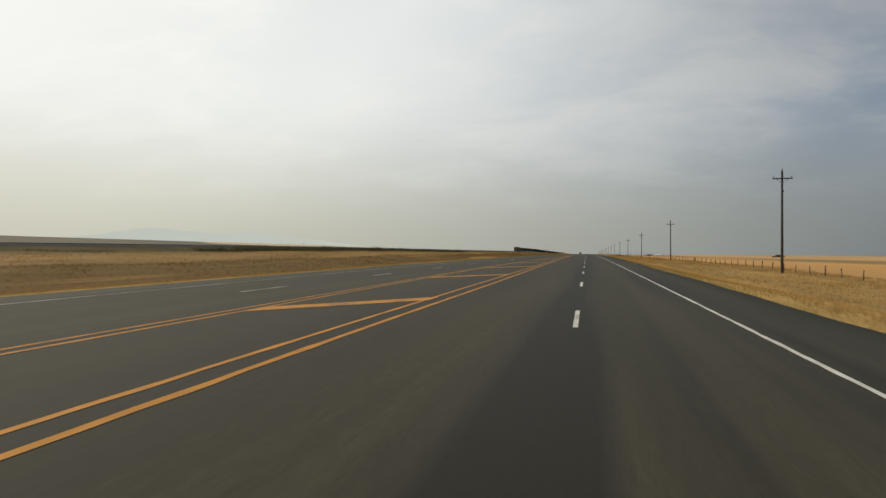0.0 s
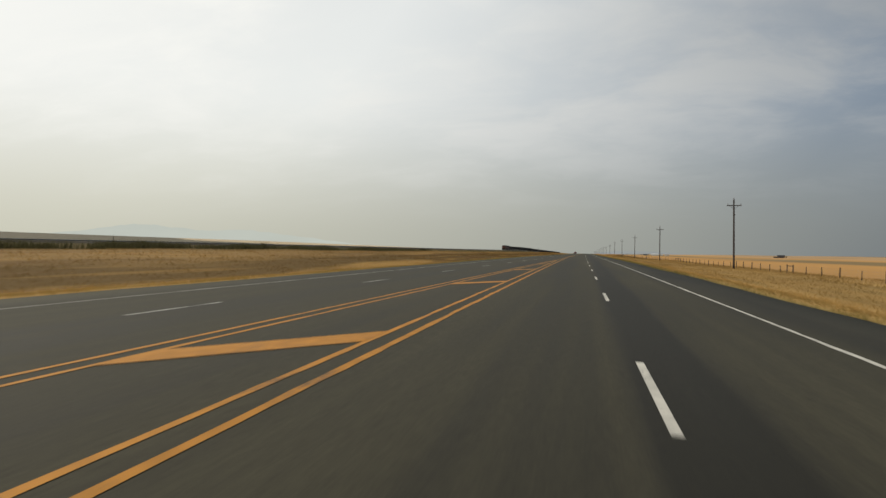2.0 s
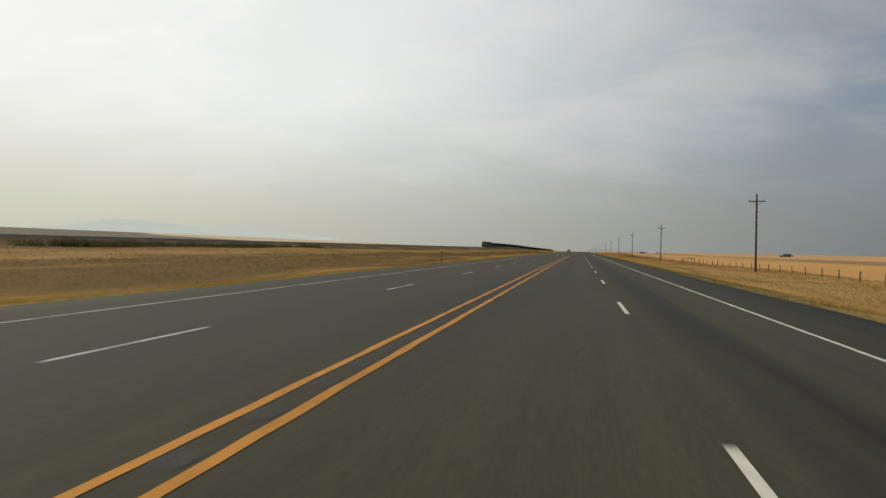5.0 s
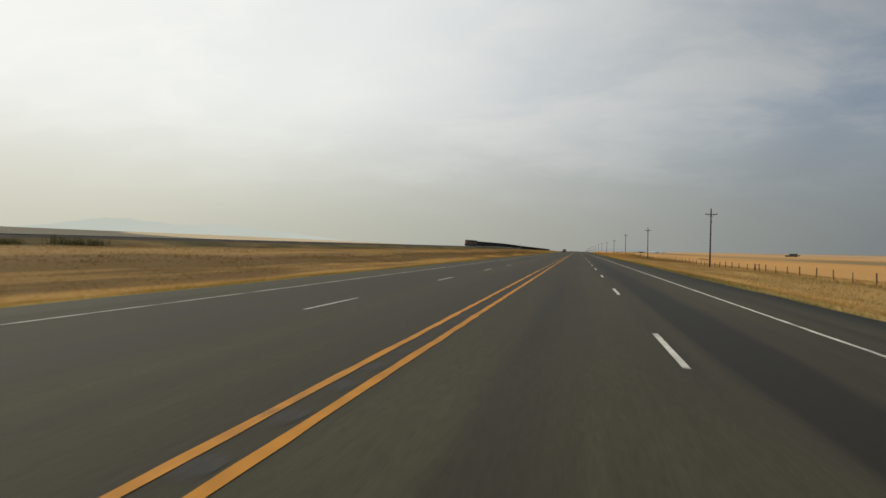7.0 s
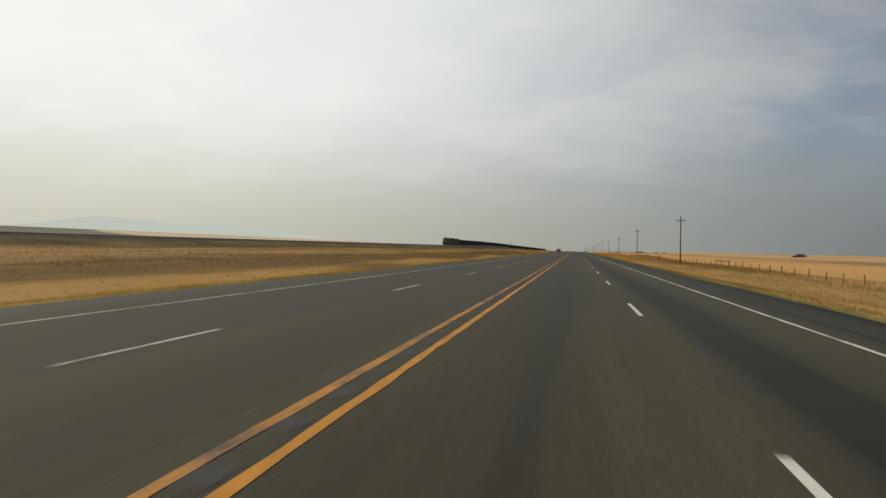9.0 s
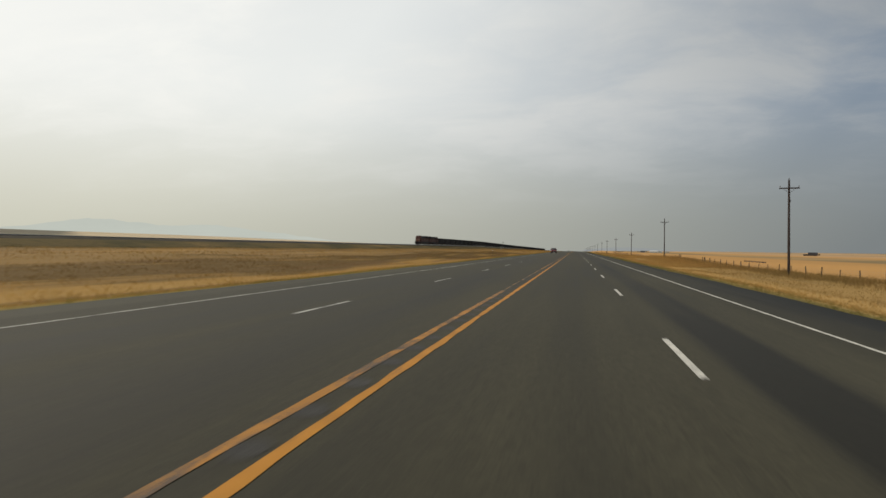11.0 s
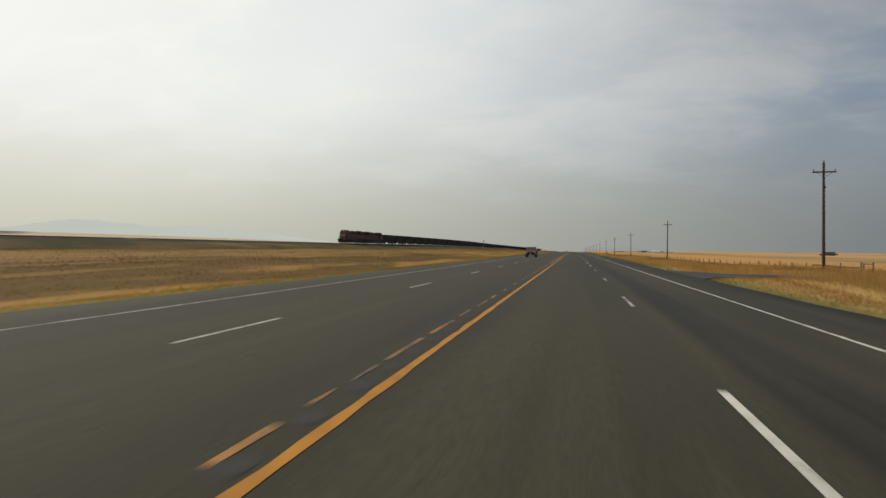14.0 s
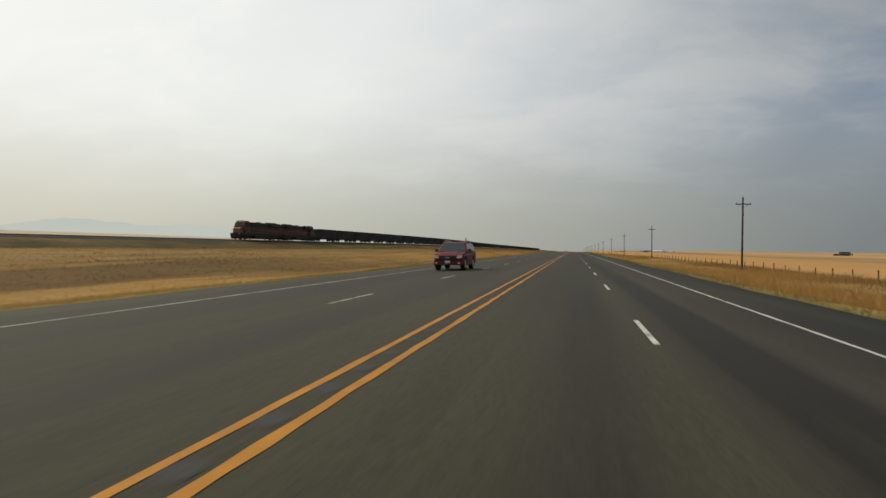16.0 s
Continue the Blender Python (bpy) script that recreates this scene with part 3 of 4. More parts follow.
stalks("verge_grass", "dry golden grass on the verge", R_(1.2, 16, 1.2), -10, 700, 230000, 0.08, 0.24, 0.012, 0.034, GRASS, 13, spread=0.5, bend=0.8, keep=off_drive)
stalks("verge_grass", "dry rust and golden grass on the verge", L_(1.4, 18, 1.2), -10, 720, 240000, 0.08, 0.20, 0.012, 0.036, GRASS, 14, spread=0.5, bend=1.1)
stalks("meadow_grass", "dry golden grass below the railway", L_(16, 54), 0, 900, 140000, 0.10, 0.22, 0.03, 0.08, GRASS, 15, spread=0.8, bend=1.1)
stalks("meadow_grass", "pale dry grass at the fence", R_(14, 24), -10, 800, 60000, 0.14, 0.36, 0.02, 0.05, GRASS, 16, spread=0.6, bend=0.8, keep=off_drive)
stalks("verge_grass", "dry grass on the far verges", R_(0.3, 16), 700, 1300, 26000, 0.2, 0.5, 0.08, 0.2, GRASS, 17, spread=0.8)
stalks("verge_grass", "dry grass on the far verges", L_(0.3, 50), 720, 1500, 40000, 0.2, 0.5, 0.08, 0.2, GRASS, 18, spread=0.8)
stalks("weeds", "dark brown dried weeds in patches", L_(6, 18), 0, 700, 1400, 0.16, 0.30, 0.012, 0.028, WEED, 19, clump=14, spread=0.5, bend=0.6,
       keep=lambda x, y: np.sin(x * 0.23 + y * 0.041) * np.sin(y * 0.067 + 1.2) > 0.15)
stalks("weeds", "dark brown dried weeds in patches", R_(8, 16), 0, 700, 5000, 0.20, 0.40, 0.012, 0.028, WEED, 20, clump=14, spread=0.5, bend=0.6,
       keep=lambda x, y: off_drive(x, y) & (np.sin(x * 0.23 + y * 0.033) * np.sin(y * 0.057 + 0.4) > 0.2))
stalks("tall_weeds", "tall rust-brown dried weeds on the bank beside the field gate", R_(1.6, 15, 0.95), 466, 610, 66000, 0.32, 0.78, 0.012, 0.030, RUSTY, 22, clump=10, spread=0.45, bend=0.5,
       keep=lambda x, y: off_drive(x, y) & (np.sin(x * 0.31 + y * 0.045) * np.sin(y * 0.083 + 0.9) > -0.25))
stalks("tall_weeds", "olive and brown weeds along the field fence", R_(13.0, 19, 1.0), 380, 660, 26000, 0.30, 0.70, 0.014, 0.034, WEED, 23, clump=12, spread=0.45, bend=0.5, keep=off_drive)
stalks("scrub", "low dark olive scrub on the railway bank", lambda r, y: -66 - 9 * r.uniform(0, 1, len(y)), -60, 1300, 42000, 0.25, 0.55, 0.03, 0.08, SCRUB, 21, clump=24, spread=0.6, bend=0.6,
       keep=lambda x, y: np.sin(y * 0.11) + np.sin(y * 0.043 + x) > -0.1)
stalks("scrub", "dark lumpy bushes on the foot of the railway bank", lambda r, y: -58 - 16 * r.uniform(0, 1, len(y)), 100, 300, 52000, 0.5, 1.3, 0.05, 0.12, SCRUB, 24, clump=80, spread=0.75, bend=0.5,
       keep=lambda x, y: np.sin(y * 0.19 + x * 0.3) + np.sin(y * 0.071 + x * 0.8) > -0.35)

# ---- the railway ----


def railway():
    prof = [(-14.5, -1.6), (-5.2, -0.75), (-3.4, -0.62), (-1.75, -0.20), (1.75, -0.20), (3.4, -0.62), (5.2, -0.75), (13.5, -2.6)]
    ys = np.concatenate([np.arange(-300, 1000, 6.0), np.geomspace(1000, 3400, 60)])
    co, k = [], len(prof)
    r = np.random.default_rng(5)
    for y in ys:
        z = float(rail_z(y))
        for i, (dx, dz) in enumerate(prof):
            j = r.normal(0, 0.06) if 0 < i < k - 1 else 0.0
            co.append((TRACK + dx + j, y, z + dz + j * 0.4))
    i = np.arange((len(ys) - 1) * (k - 1))
    a = (i // (k - 1)) * k + i % (k - 1)
    me = arrays_mesh("railway_embankment", np.array(co), np.stack([a, a + 1, a + k + 1, a + k], 1), BANK)
    me.materials.append(BALLAST)
    col = np.tile(np.arange(k - 1), len(ys) - 1)
    me.polygons.foreach_set("material_index", ((col >= 2) & (col <= 4)).astype(np.int32))
    bank = tagged(new("railway_embankment", me), "low scrubby embankment with a dark ballast bed", "embankment", kind="structure")
    for dx in (-0.7525, 0.7525):
        pts = []
        for y in ys:
            z = float(rail_z(y))
            pts += [(TRACK + dx - 0.036, y, z - 0.17), (TRACK + dx + 0.036, y, z - 0.17), (TRACK + dx + 0.036, y, z), (TRACK + dx - 0.036, y, z)]
        q = np.arange(len(ys) - 1) * 4
        f = np.concatenate([np.stack([q + u, q + 4 + u, q + 4 + (u + 1) % 4, q + (u + 1) % 4], 1) for u in range(4)])
        ob = new("rail", arrays_mesh("rail", np.array(pts), f, STEEL))
        ob.parent = bank


railway()

# ---- the freight train ----
LOCO_RED = plain("dull_red_paint", (0.092, 0.034, 0.025), 0.55, 0, 0.45, 1.6, 0.0, 0.3, (1, 1, 3))
LOCO_DARK = plain("sooty_black_paint", (0.022, 0.020, 0.019), 0.6, 0, 0.4, 2.0, 0.0, 0.3)
LOCO_NOSE = plain("faded_orange_paint", (0.165, 0.058, 0.024), 0.55, 0, 0.35, 2.0)
CAR_PAINT = plain("black_wagon_paint", (0.034, 0.036, 0.037), 0.65, 0, 0.5, 0.8, 0.0, 0.25, (1, 1, 2.5))
CAR_ALU = plain("grimy_grey_wagon_paint", (0.060, 0.058, 0.055), 0.6, 0.2, 0.4, 0.8, 0.0, 0.25, (1, 1, 2.5))
IRON = plain("rusty_iron", (0.055, 0.040, 0.032), 0.8, 0.2, 0.4, 4)
DARK_GLASS = plain("dark_window_glass", (0.010, 0.013, 0.015), 0.10, 0, 0.1, spec=0.25)
LENS = plain("lamp_lens", (0.65, 0.63, 0.55), 0.12, 0, 0.05)


def wheel_mesh(name, r, w, mat, flange=True):
    bm = bmesh.new()
    rod(bm, (-w / 2, 0, 0), (w / 2, 0, 0), r, r, 20)
    if flange:
        rod(bm, (w / 2 - 0.03, 0, 0), (w / 2, 0, 0), r + 0.03, r + 0.03, 20)
    rod(bm, (-w / 2 - 0.05, 0, 0), (-w / 2, 0, 0), r * 0.22, r * 0.25, 10)
    me = bpy.data.meshes.new(name)
    bm.to_mesh(me)
    bm.free()
    me.materials.append(mat)
    return me


RAIL_WHEEL = wheel_mesh("wheel", 0.47, 0.13, IRON)
LOCO_WHEEL = wheel_mesh("wheel", 0.53, 0.13, IRON)


def bogie(parent, y, axles, pitch, wheel, long_frame):
    bm = bmesh.new()
    for s in (-1, 1):
        prism(bm, [(y - long_frame, 0.40), (y - long_frame * 0.75, 0.22), (y + long_frame * 0.75, 0.22), (y + long_frame, 0.40),
                   (y + long_frame, 0.86), (y + long_frame * 0.7, 1.04), (y - long_frame * 0.7, 1.04), (y - long_frame, 0.86)], s * 0.98 - 0.07, s * 0.98 + 0.07)
        for k in range(axles):
            yy = y + (k - (axles - 1) / 2) * pitch
            bx(bm, s * 1.05 - 0.09, s * 1.05 + 0.09, yy - 0.15, yy + 0.15, 0.36, 0.70, 0.02)
    bx(bm, -1.0, 1.0, y - 0.22, y + 0.22, 0.45, 1.06)
    ob = part("bogie", bm, IRON, parent)
    for k in range(axles):
        yy = y + (k - (axles - 1) / 2) * pitch
        for s in (-1, 1):
            shared("wheel", wheel, ob, (s * 0.80, yy, wheel is LOCO_WHEEL and 0.53 or 0.47), 0.0 if s < 0 else math.pi)
    return ob


def locomotive():
    """A six-axle road locomotive, 22.4 m long, its cab towards -y, rails at z = 0."""
    t = thing("locomotive", "dull red and black diesel locomotive hauling a freight train", "locomotive", "locomotives")
    bm = bmesh.new()
    bx(bm, -1.5, 1.5, 0.75, 21.7, 1.00, 1.62, 0.04)
    bx(bm, -1.35, 1.35, 0.75, 1.3, 0.75, 1.2, 0.03)
    bx(bm, -1.35, 1.35, 21.2, 21.7, 0.75, 1.2, 0.03)
    part("underframe", bm, LOCO_DARK, t)
    bm = bmesh.new()
    prism(bm, [(-1.45, 1.15), (1.45, 1.15), (1.45, 0.50), (1.05, 0.22), (-1.05, 0.22), (-1.45, 0.50)], 7.4, 14.6, 1)
    part("fuel_tank", bm, LOCO_DARK, t)
    bm = bmesh.new()
    prism(bm, [(-1.3, 1.15), (1.3, 1.15), (1.1, 0.22), (0, 0.14), (-1.1, 0.22)], 0.45, 0.72, 1)
    part("snow_plough", bm, LOCO_DARK, t)
    bm = bmesh.new()
    prism(bm, [(1.0, 1.62), (2.9, 1.62), (2.9, 3.08), (1.45, 3.02), (1.12, 2.75)], -1.18, 1.18, 0, lambda u, v: 1.0 if u > 1.5 else 0.86)
    bmesh.ops.bevel(bm, geom=[e for e in bm.edges if min(v.co.z for v in e.verts) > 2.5 or max(v.co.y for v in e.verts) < 1.5], offset=0.14, segments=3, affect="EDGES", profile=0.5)
    part("nose", bm, LOCO_NOSE, t, "faded orange nose")
    bm = bmesh.new()
    prism(bm, [(2.45, 1.62), (5.0, 1.62), (5.0, 4.42), (4.6, 4.62), (3.05, 4.62), (2.72, 4.42), (2.35, 3.35)], -1.52, 1.52, 0, lambda u, v: 1.0 if v < 4.3 else 0.82)
    bmesh.ops.bevel(bm, geom=[e for e in bm.edges if min(v.co.z for v in e.verts) > 4.2 or max(v.co.y for v in e.verts) < 3.1], offset=0.13, segments=3, affect="EDGES", profile=0.5)
    cab = part("cab", bm, LOCO_RED, t)
    bm = bmesh.new()
    prism(bm, [(-1.28, 4.50), (1.28, 4.50), (1.05, 4.68), (0.5, 4.74), (-0.5, 4.74), (-1.05, 4.68)], 2.95, 4.95, 1)
    part("cab_roof", bm, LOCO_DARK, cab)
    for s in (-1, 1):
        bm = bmesh.new()
        prism(bm, [(s * 0.16, 3.42), (s * 1.15, 3.42), (s * 1.15, 4.22), (s * 0.16, 4.25)], 2.30, 2.42, 1)
        w = part("windscreen", bm, DARK_GLASS, cab)
        w.rotation_euler = (-0.30, 0, 0)
        w.location = (0, 0.12 - math.sin(0.30) * 3.4 - 0.02, 0.16 + math.sin(0.30) * 0.62)
        bm = bmesh.new()
        bx(bm, s * 1.50, s * 1.535, 3.0, 3.75, 3.3, 4.1, 0.01)
        part("side_window", bm, DARK_GLASS, cab)
        bm = bmesh.new()
        bx(bm, s * 1.50, s * 1.535, 3.95, 4.65, 3.3, 4.1, 0.01)
        part("side_window", bm, DARK_GLASS, cab)
        bm = bmesh.new()
        rod(bm, (s * 0.18, 2.50, 4.47), (s * 0.18, 2.66, 4.47), 0.13, 0.13, 14)
        part("headlight", bm, LENS, cab)
        bm = bmesh.new()
        rod(bm, (s * 1.0, 0.70, 1.40), (s * 1.0, 0.82, 1.40), 0.12, 0.12, 14)
        part("ditch_light", bm, LENS, t)
    bm = bmesh.new()
    bx(bm, -0.95, 0.95, 5.0, 21.3, 1.62, 3.42, 0.04)
    for k in range(14):
        y = 5.4 + k * 1.1
        for s in (-1, 1):
            bx(bm, s * 0.95 - 0.03, s * 0.95 + 0.03, y, y + 0.85, 1.75, 3.2, 0.01)
    hood = part("engine_hood", bm, LOCO_RED, t)
    bm = bmesh.new()
    bx(bm, -1.02, 1.02, 5.0, 21.3, 3.42, 4.34, 0.10)
    part("upper_hood", bm, LOCO_DARK, hood, "sooty upper hood")
    bm = bmesh.new()
    bx(bm, -1.46, 1.46, 15.2, 20.6, 3.45, 4.50, 0.12)
    part("radiator_housing", bm, LOCO_DARK, hood)
    bm = bmesh.new()
    bx(bm, -1.35, 1.35, 5.02, 8.6, 3.55, 4.42, 0.08)
    part("blower_housing", bm, LOCO_DARK, hood)
    bm = bmesh.new()
    bx(bm, -0.8, 0.8, 8.7, 15.1, 4.30, 4.46, 0.05)
    bx(bm, -0.35, 0.35, 10.8, 12.2, 4.40, 4.66, 0.05)
    part("roof_hatch", bm, LOCO_DARK, hood)
    for y in (16.2, 17.9, 19.6):
        bm = bmesh.new()
        rod(bm, (0, y, 4.50), (0, y, 4.72), 0.72, 0.66, 20)
        part("cooling_fan", bm, LOCO_DARK, hood)
    bm = bmesh.new()
    rod(bm, (-0.35, 5.6, 4.42), (-0.35, 5.2, 4.72), 0.04, 0.08, 8)
    rod(bm, (-0.15, 5.6, 4.42), (-0.15, 5.2, 4.68), 0.04, 0.08, 8)
    part("horn", bm, STEEL, cab)
    bm = bmesh.new()
    for s in (-1, 1):
        for k in range(14):
            y = 5.2 + k * 1.25
            rod(bm, (s * 1.46, y, 1.6), (s * 1.46, y, 2.65), 0.018, None, 6)
        rod(bm, (s * 1.46, 5.2, 2.65), (s * 1.46, 21.45, 2.65), 0.018, None, 6)
        rod(bm, (s * 1.2, 0.85, 1.6), (s * 1.2, 0.85, 2.6), 0.02, None, 6)
        rod(bm, (s * 1.2, 0.85, 2.6), (s * 0.3, 0.85, 2.6), 0.02, None, 6)
    part("handrail", bm, STEEL, t)
    for y0, y1 in ((0.0, 0.8), (21.7, 22.4)):
        bm = bmesh.new()
        bx(bm, -0.14, 0.14, y0, y1, 0.72, 1.02, 0.03)
        part("coupler", bm, IRON, t)
    bogie(t, 3.9, 3, 2.05, LOCO_WHEEL, 2.9)
    bogie(t, 18.4, 3, 2.05, LOCO_WHEEL, 2.9)
    return t


def wagon():
    """An open-topped bulk wagon 16.2 m over couplers, rails at z = 0."""
    t = thing("freight_wagon", "grimy black open-topped bulk freight wagon", "wagon", "wagons of the freight train")
    bm = bmesh.new()
    out = [(0.75, 3.95), (0.75, 1.10), (3.4, 1.02), (4.6, 0.72), (11.2, 0.72), (12.4, 1.02), (15.05, 1.10), (15.05, 3.95)]
    inn = [(0.87, 3.95), (0.87, 1.20), (3.4, 1.12), (4.6, 0.84), (11.2, 0.84), (12.4, 1.12), (14.93, 1.20), (14.93, 3.95)]
    # two side walls and a floor of sloping sheets
    for s in (-1, 1):
        prism(bm, out, s * 1.53 - 0.04, s * 1.53 + 0.04)
    for i in range(len(out) - 1):
        (a, b), (c, d), (e, f), (g, h) = out[i], out[i + 1], inn[i + 1], inn[i]
        prism(bm, [(a, b), (c, d), (e, f), (g, h)], -1.5, 1.5)
    body = part("tub", bm, CAR_PAINT, t)
    for s in (-1, 1):
        bm = bmesh.new()
        bx(bm, s * 1.58 - 0.06, s * 1.58 + 0.06, 0.7, 15.1, 3.83, 3.99, 0.02)
        part("top_rim", bm, CAR_ALU, body)
        bm = bmesh.new()
        for k in range(12):
            y = 1.35 + k * 1.19
            z0 = np.interp(y, [p[0] for p in out[1:7]], [p[1] for p in out[1:7]])
            bx(bm, s * 1.60 - 0.055, s * 1.60 + 0.055, y - 0.06, y + 0.06, float(z0) + 0.05, 3.83, 0.01)
        part("side_ribs", bm, CAR_PAINT, body)
    for y, end in ((0.5, 0.45), (11.6, 14.4)):
        bm = bmesh.new()
        bx(bm, -0.25, 0.25, y, y + 3.7, 0.78, 1.03)
        bx(bm, -1.45, 1.45, end, end + 0.95, 0.80, 1.09, 0.02)
        part("underframe", bm, IRON, t)
    for y0, y1 in ((-0.2, 0.5), (15.3, 16.0)):
        bm = bmesh.new()
        bx(bm, -0.13, 0.13, y0, y1, 0.74, 1.0, 0.03)
        part("coupler", bm, IRON, t)
    bogie(t, 1.95, 2, 1.78, RAIL_WHEEL, 1.25)
    bogie(t, 13.85, 2, 1.78, RAIL_WHEEL, 1.25)
    return t


def on_track(y, length=16.0):
    z0, z1 = float(rail_z(y)), float(rail_z(y + length))
    return pose(TRACK, y, z0, math.degrees(math.atan2(z1 - z0, length)))


HEAD = 668.0
loco = locomotive()
loco.matrix_world = on_track(HEAD, 22.4)
# the second one is coupled back to back
copy_thing(loco, on_track(HEAD + 22.4, 22.4) @ pose(0, 22.4, 0, 0, 0, 180))
car = wagon()
y = HEAD + 45.0
car.matrix_world = on_track(y)
for k in range(1, 78):
    copy_thing(car, on_track(y + 16.2 * k))

# signal and small posts beside the line


def rail_signal(x, y):
    z = float(ground_z(x, y))
    t = thing("railway_signal", "grey railway signal mast with a black head", "signal", m=pose(x, y, z))
    bm = bmesh.new()
    rod(bm, (0, 0, -0.3), (0, 0, 6.2), 0.10, 0.07, 12)
    bx(bm, -0.3, 0.3, -0.3, 0.3, -0.4, 0.25, 0.03)
    part("mast", bm, STEEL, t)
    bm = bmesh.new()
    bx(bm, -0.28, 0.28, -0.22, -0.08, 5.2, 6.5, 0.08)
    for z1 in (5.55, 6.1):
        rod(bm, (0, -0.5, z1 + 0.05), (0, -0.2, z1), 0.13, 0.13, 14)
    part("signal_head", bm, LOCO_DARK, t, "black head with two hooded lamps")
    bm = bmesh.new()
    for s in (-0.16, 0.16):
        rod(bm, (s, 0.22, 0.2), (s, 0.22, 5.3), 0.02, None, 6)
    for k in range(16):
        rod(bm, (-0.16, 0.22, 0.5 + 0.3 * k), (0.16, 0.22, 0.5 + 0.3 * k), 0.015, None, 6)
    part("ladder", bm, STEEL, t)
    c = thing("equipment_cabinet", "grey steel equipment cabinet beside the signal", "cabinet", m=pose(x - 1.6, y + 1.0, z))
    bm = bmesh.new()
    bx(bm, -0.55, 0.55, -0.4, 0.4, -0.2, 2.1, 0.03)
    bx(bm, -0.62, 0.62, -0.47, 0.47, 2.1, 2.2, 0.02)
    part("housing", bm, STEEL, c)
    bm = bmesh.new()
    bx(bm, -0.45, 0.45, -0.425, -0.4, 0.2, 1.95, 0.01)
    part("door", bm, STEEL, c)


rail_signal(-58.5, 874.0)


def marker(name, label, x, y, h, mat, top):
    t = thing(name, label, "post", m=pose(x, y, float(ground_z(x, y))))
    bm = bmesh.new()
    bx(bm, -0.028, 0.028, -0.012, 0.012, -0.3, h, 0.005)
    part("post", bm, mat, t)
    bm = bmesh.new()
    bx(bm, -0.04, 0.04, -0.022, -0.012, h - 0.18, h - 0.06, 0.003)
    part("reflector", bm, top, t)
    return t


SILVER = plain("white_reflector", (0.7, 0.7, 0.68), 0.3, 0, 0.1)
marker("delineator_post", "thin steel delineator post with a white reflector", -12.5, 474.6, 1.5, WOOD, SILVER)
marker("delineator_post", "thin steel delineator post with a white reflector", -12.5, 231.5, 1.6, WOOD, SILVER)
marker("railway_marker_post", "thin dark marker post beside the railway line", -72.6, 149.0, 2.6, POLE, SILVER)

# ---- power poles on the right ----


def power_pole(lean=0.0):
    t = thing("utility_pole", "weathered brown wooden utility pole with one crossarm", "utility pole", "utility poles along the road")
    bm = bmesh.new()
    rod(bm, (0, 0, -1.7), (0, 0, 10.4), 0.150, 0.100, 14)
    part("pole", bm, POLE, t)
    bm = bmesh.new()
    bx(bm, -1.0, 1.0, -0.205, -0.100, 9.42, 9.55, 0.012)
    arm = part("crossarm", bm, POLE, t)
    for s in (-1, 1):
        bm = bmesh.new()
        rod(bm, (s * 0.62, -0.17, 9.44), (0, -0.14, 8.95), 0.017, None, 6)
        part("brace", bm, POLE, t)
    for x, z in ((-0.91, 9.55), (0.91, 9.55)):
        bm = bmesh.new()
        rod(bm, (x, -0.165, z), (x, -0.165, z + 0.10), 0.015, None, 6)
        rod(bm, (x, -0.165, z + 0.09), (x, -0.165, z + 0.20), 0.055, 0.035, 10)
        part("insulator", bm, GLASSY, arm)
    bm = bmesh.new()
    rod(bm, (0, 0, 10.4), (0, 0, 10.5), 0.02, None, 6)
    rod(bm, (0, 0, 10.48), (0, 0, 10.62), 0.06, 0.035, 10)
    part("insulator", bm, GLASSY, t)
    bm = bmesh.new()
    bx(bm, 0.09, 0.17, -0.05, 0.05, 8.0, 8.22, 0.02)
    part("cable_clamp", bm, IRON, t)
    return t


# across, along, height of the top, lean of each pole
POLES = [(24.6, 72.3, 10.1, 0.0), (24.74, 162.6, 9.06, -0.4), (24.74, 252.0, 8.86, 0.2), (24.88, 347.2, 8.89, 0.5),
         (24.7, 440.7, 9.12, -0.4), (24.5, 531.6, 9.50, -0.2), (24.5, 624.8, 8.45, 0.4), (24.4, 718.0, 8.05, -0.3)]
POLES += [(24.2 + 0.2 * math.sin(k * 2.3), 811.0 + 92.0 * k, 8.25 + 0.15 * math.sin(k * 1.9) + float(far_fall(811.0 + 92.0 * k)), 0.5 * math.sin(k * 1.7)) for k in range(10)]
first = power_pole()
for i, (x, y, top, lean) in enumerate(POLES):
    m = pose(x, y, top - 10.4, 0.3 * math.sin(i * 2.1), lean, 4 * math.sin(i * 1.3))
    if i == 0:
        first.matrix_world = m
    else:
        copy_thing(first, m)

# ---- field fence ----
FENCE = 28.2


def post_mesh(name, r, h, seed):
    bm = bmesh.new()
    rg = random.Random(seed)
    rod(bm, (0, 0, -0.5), (rg.uniform(-0.03, 0.03), rg.uniform(-0.03, 0.03), h), r, r * 0.88, 8)
    me = bpy.data.meshes.new(name)
    bm.to_mesh(me)
    bm.free()
    me.materials.append(WOOD)
    return me


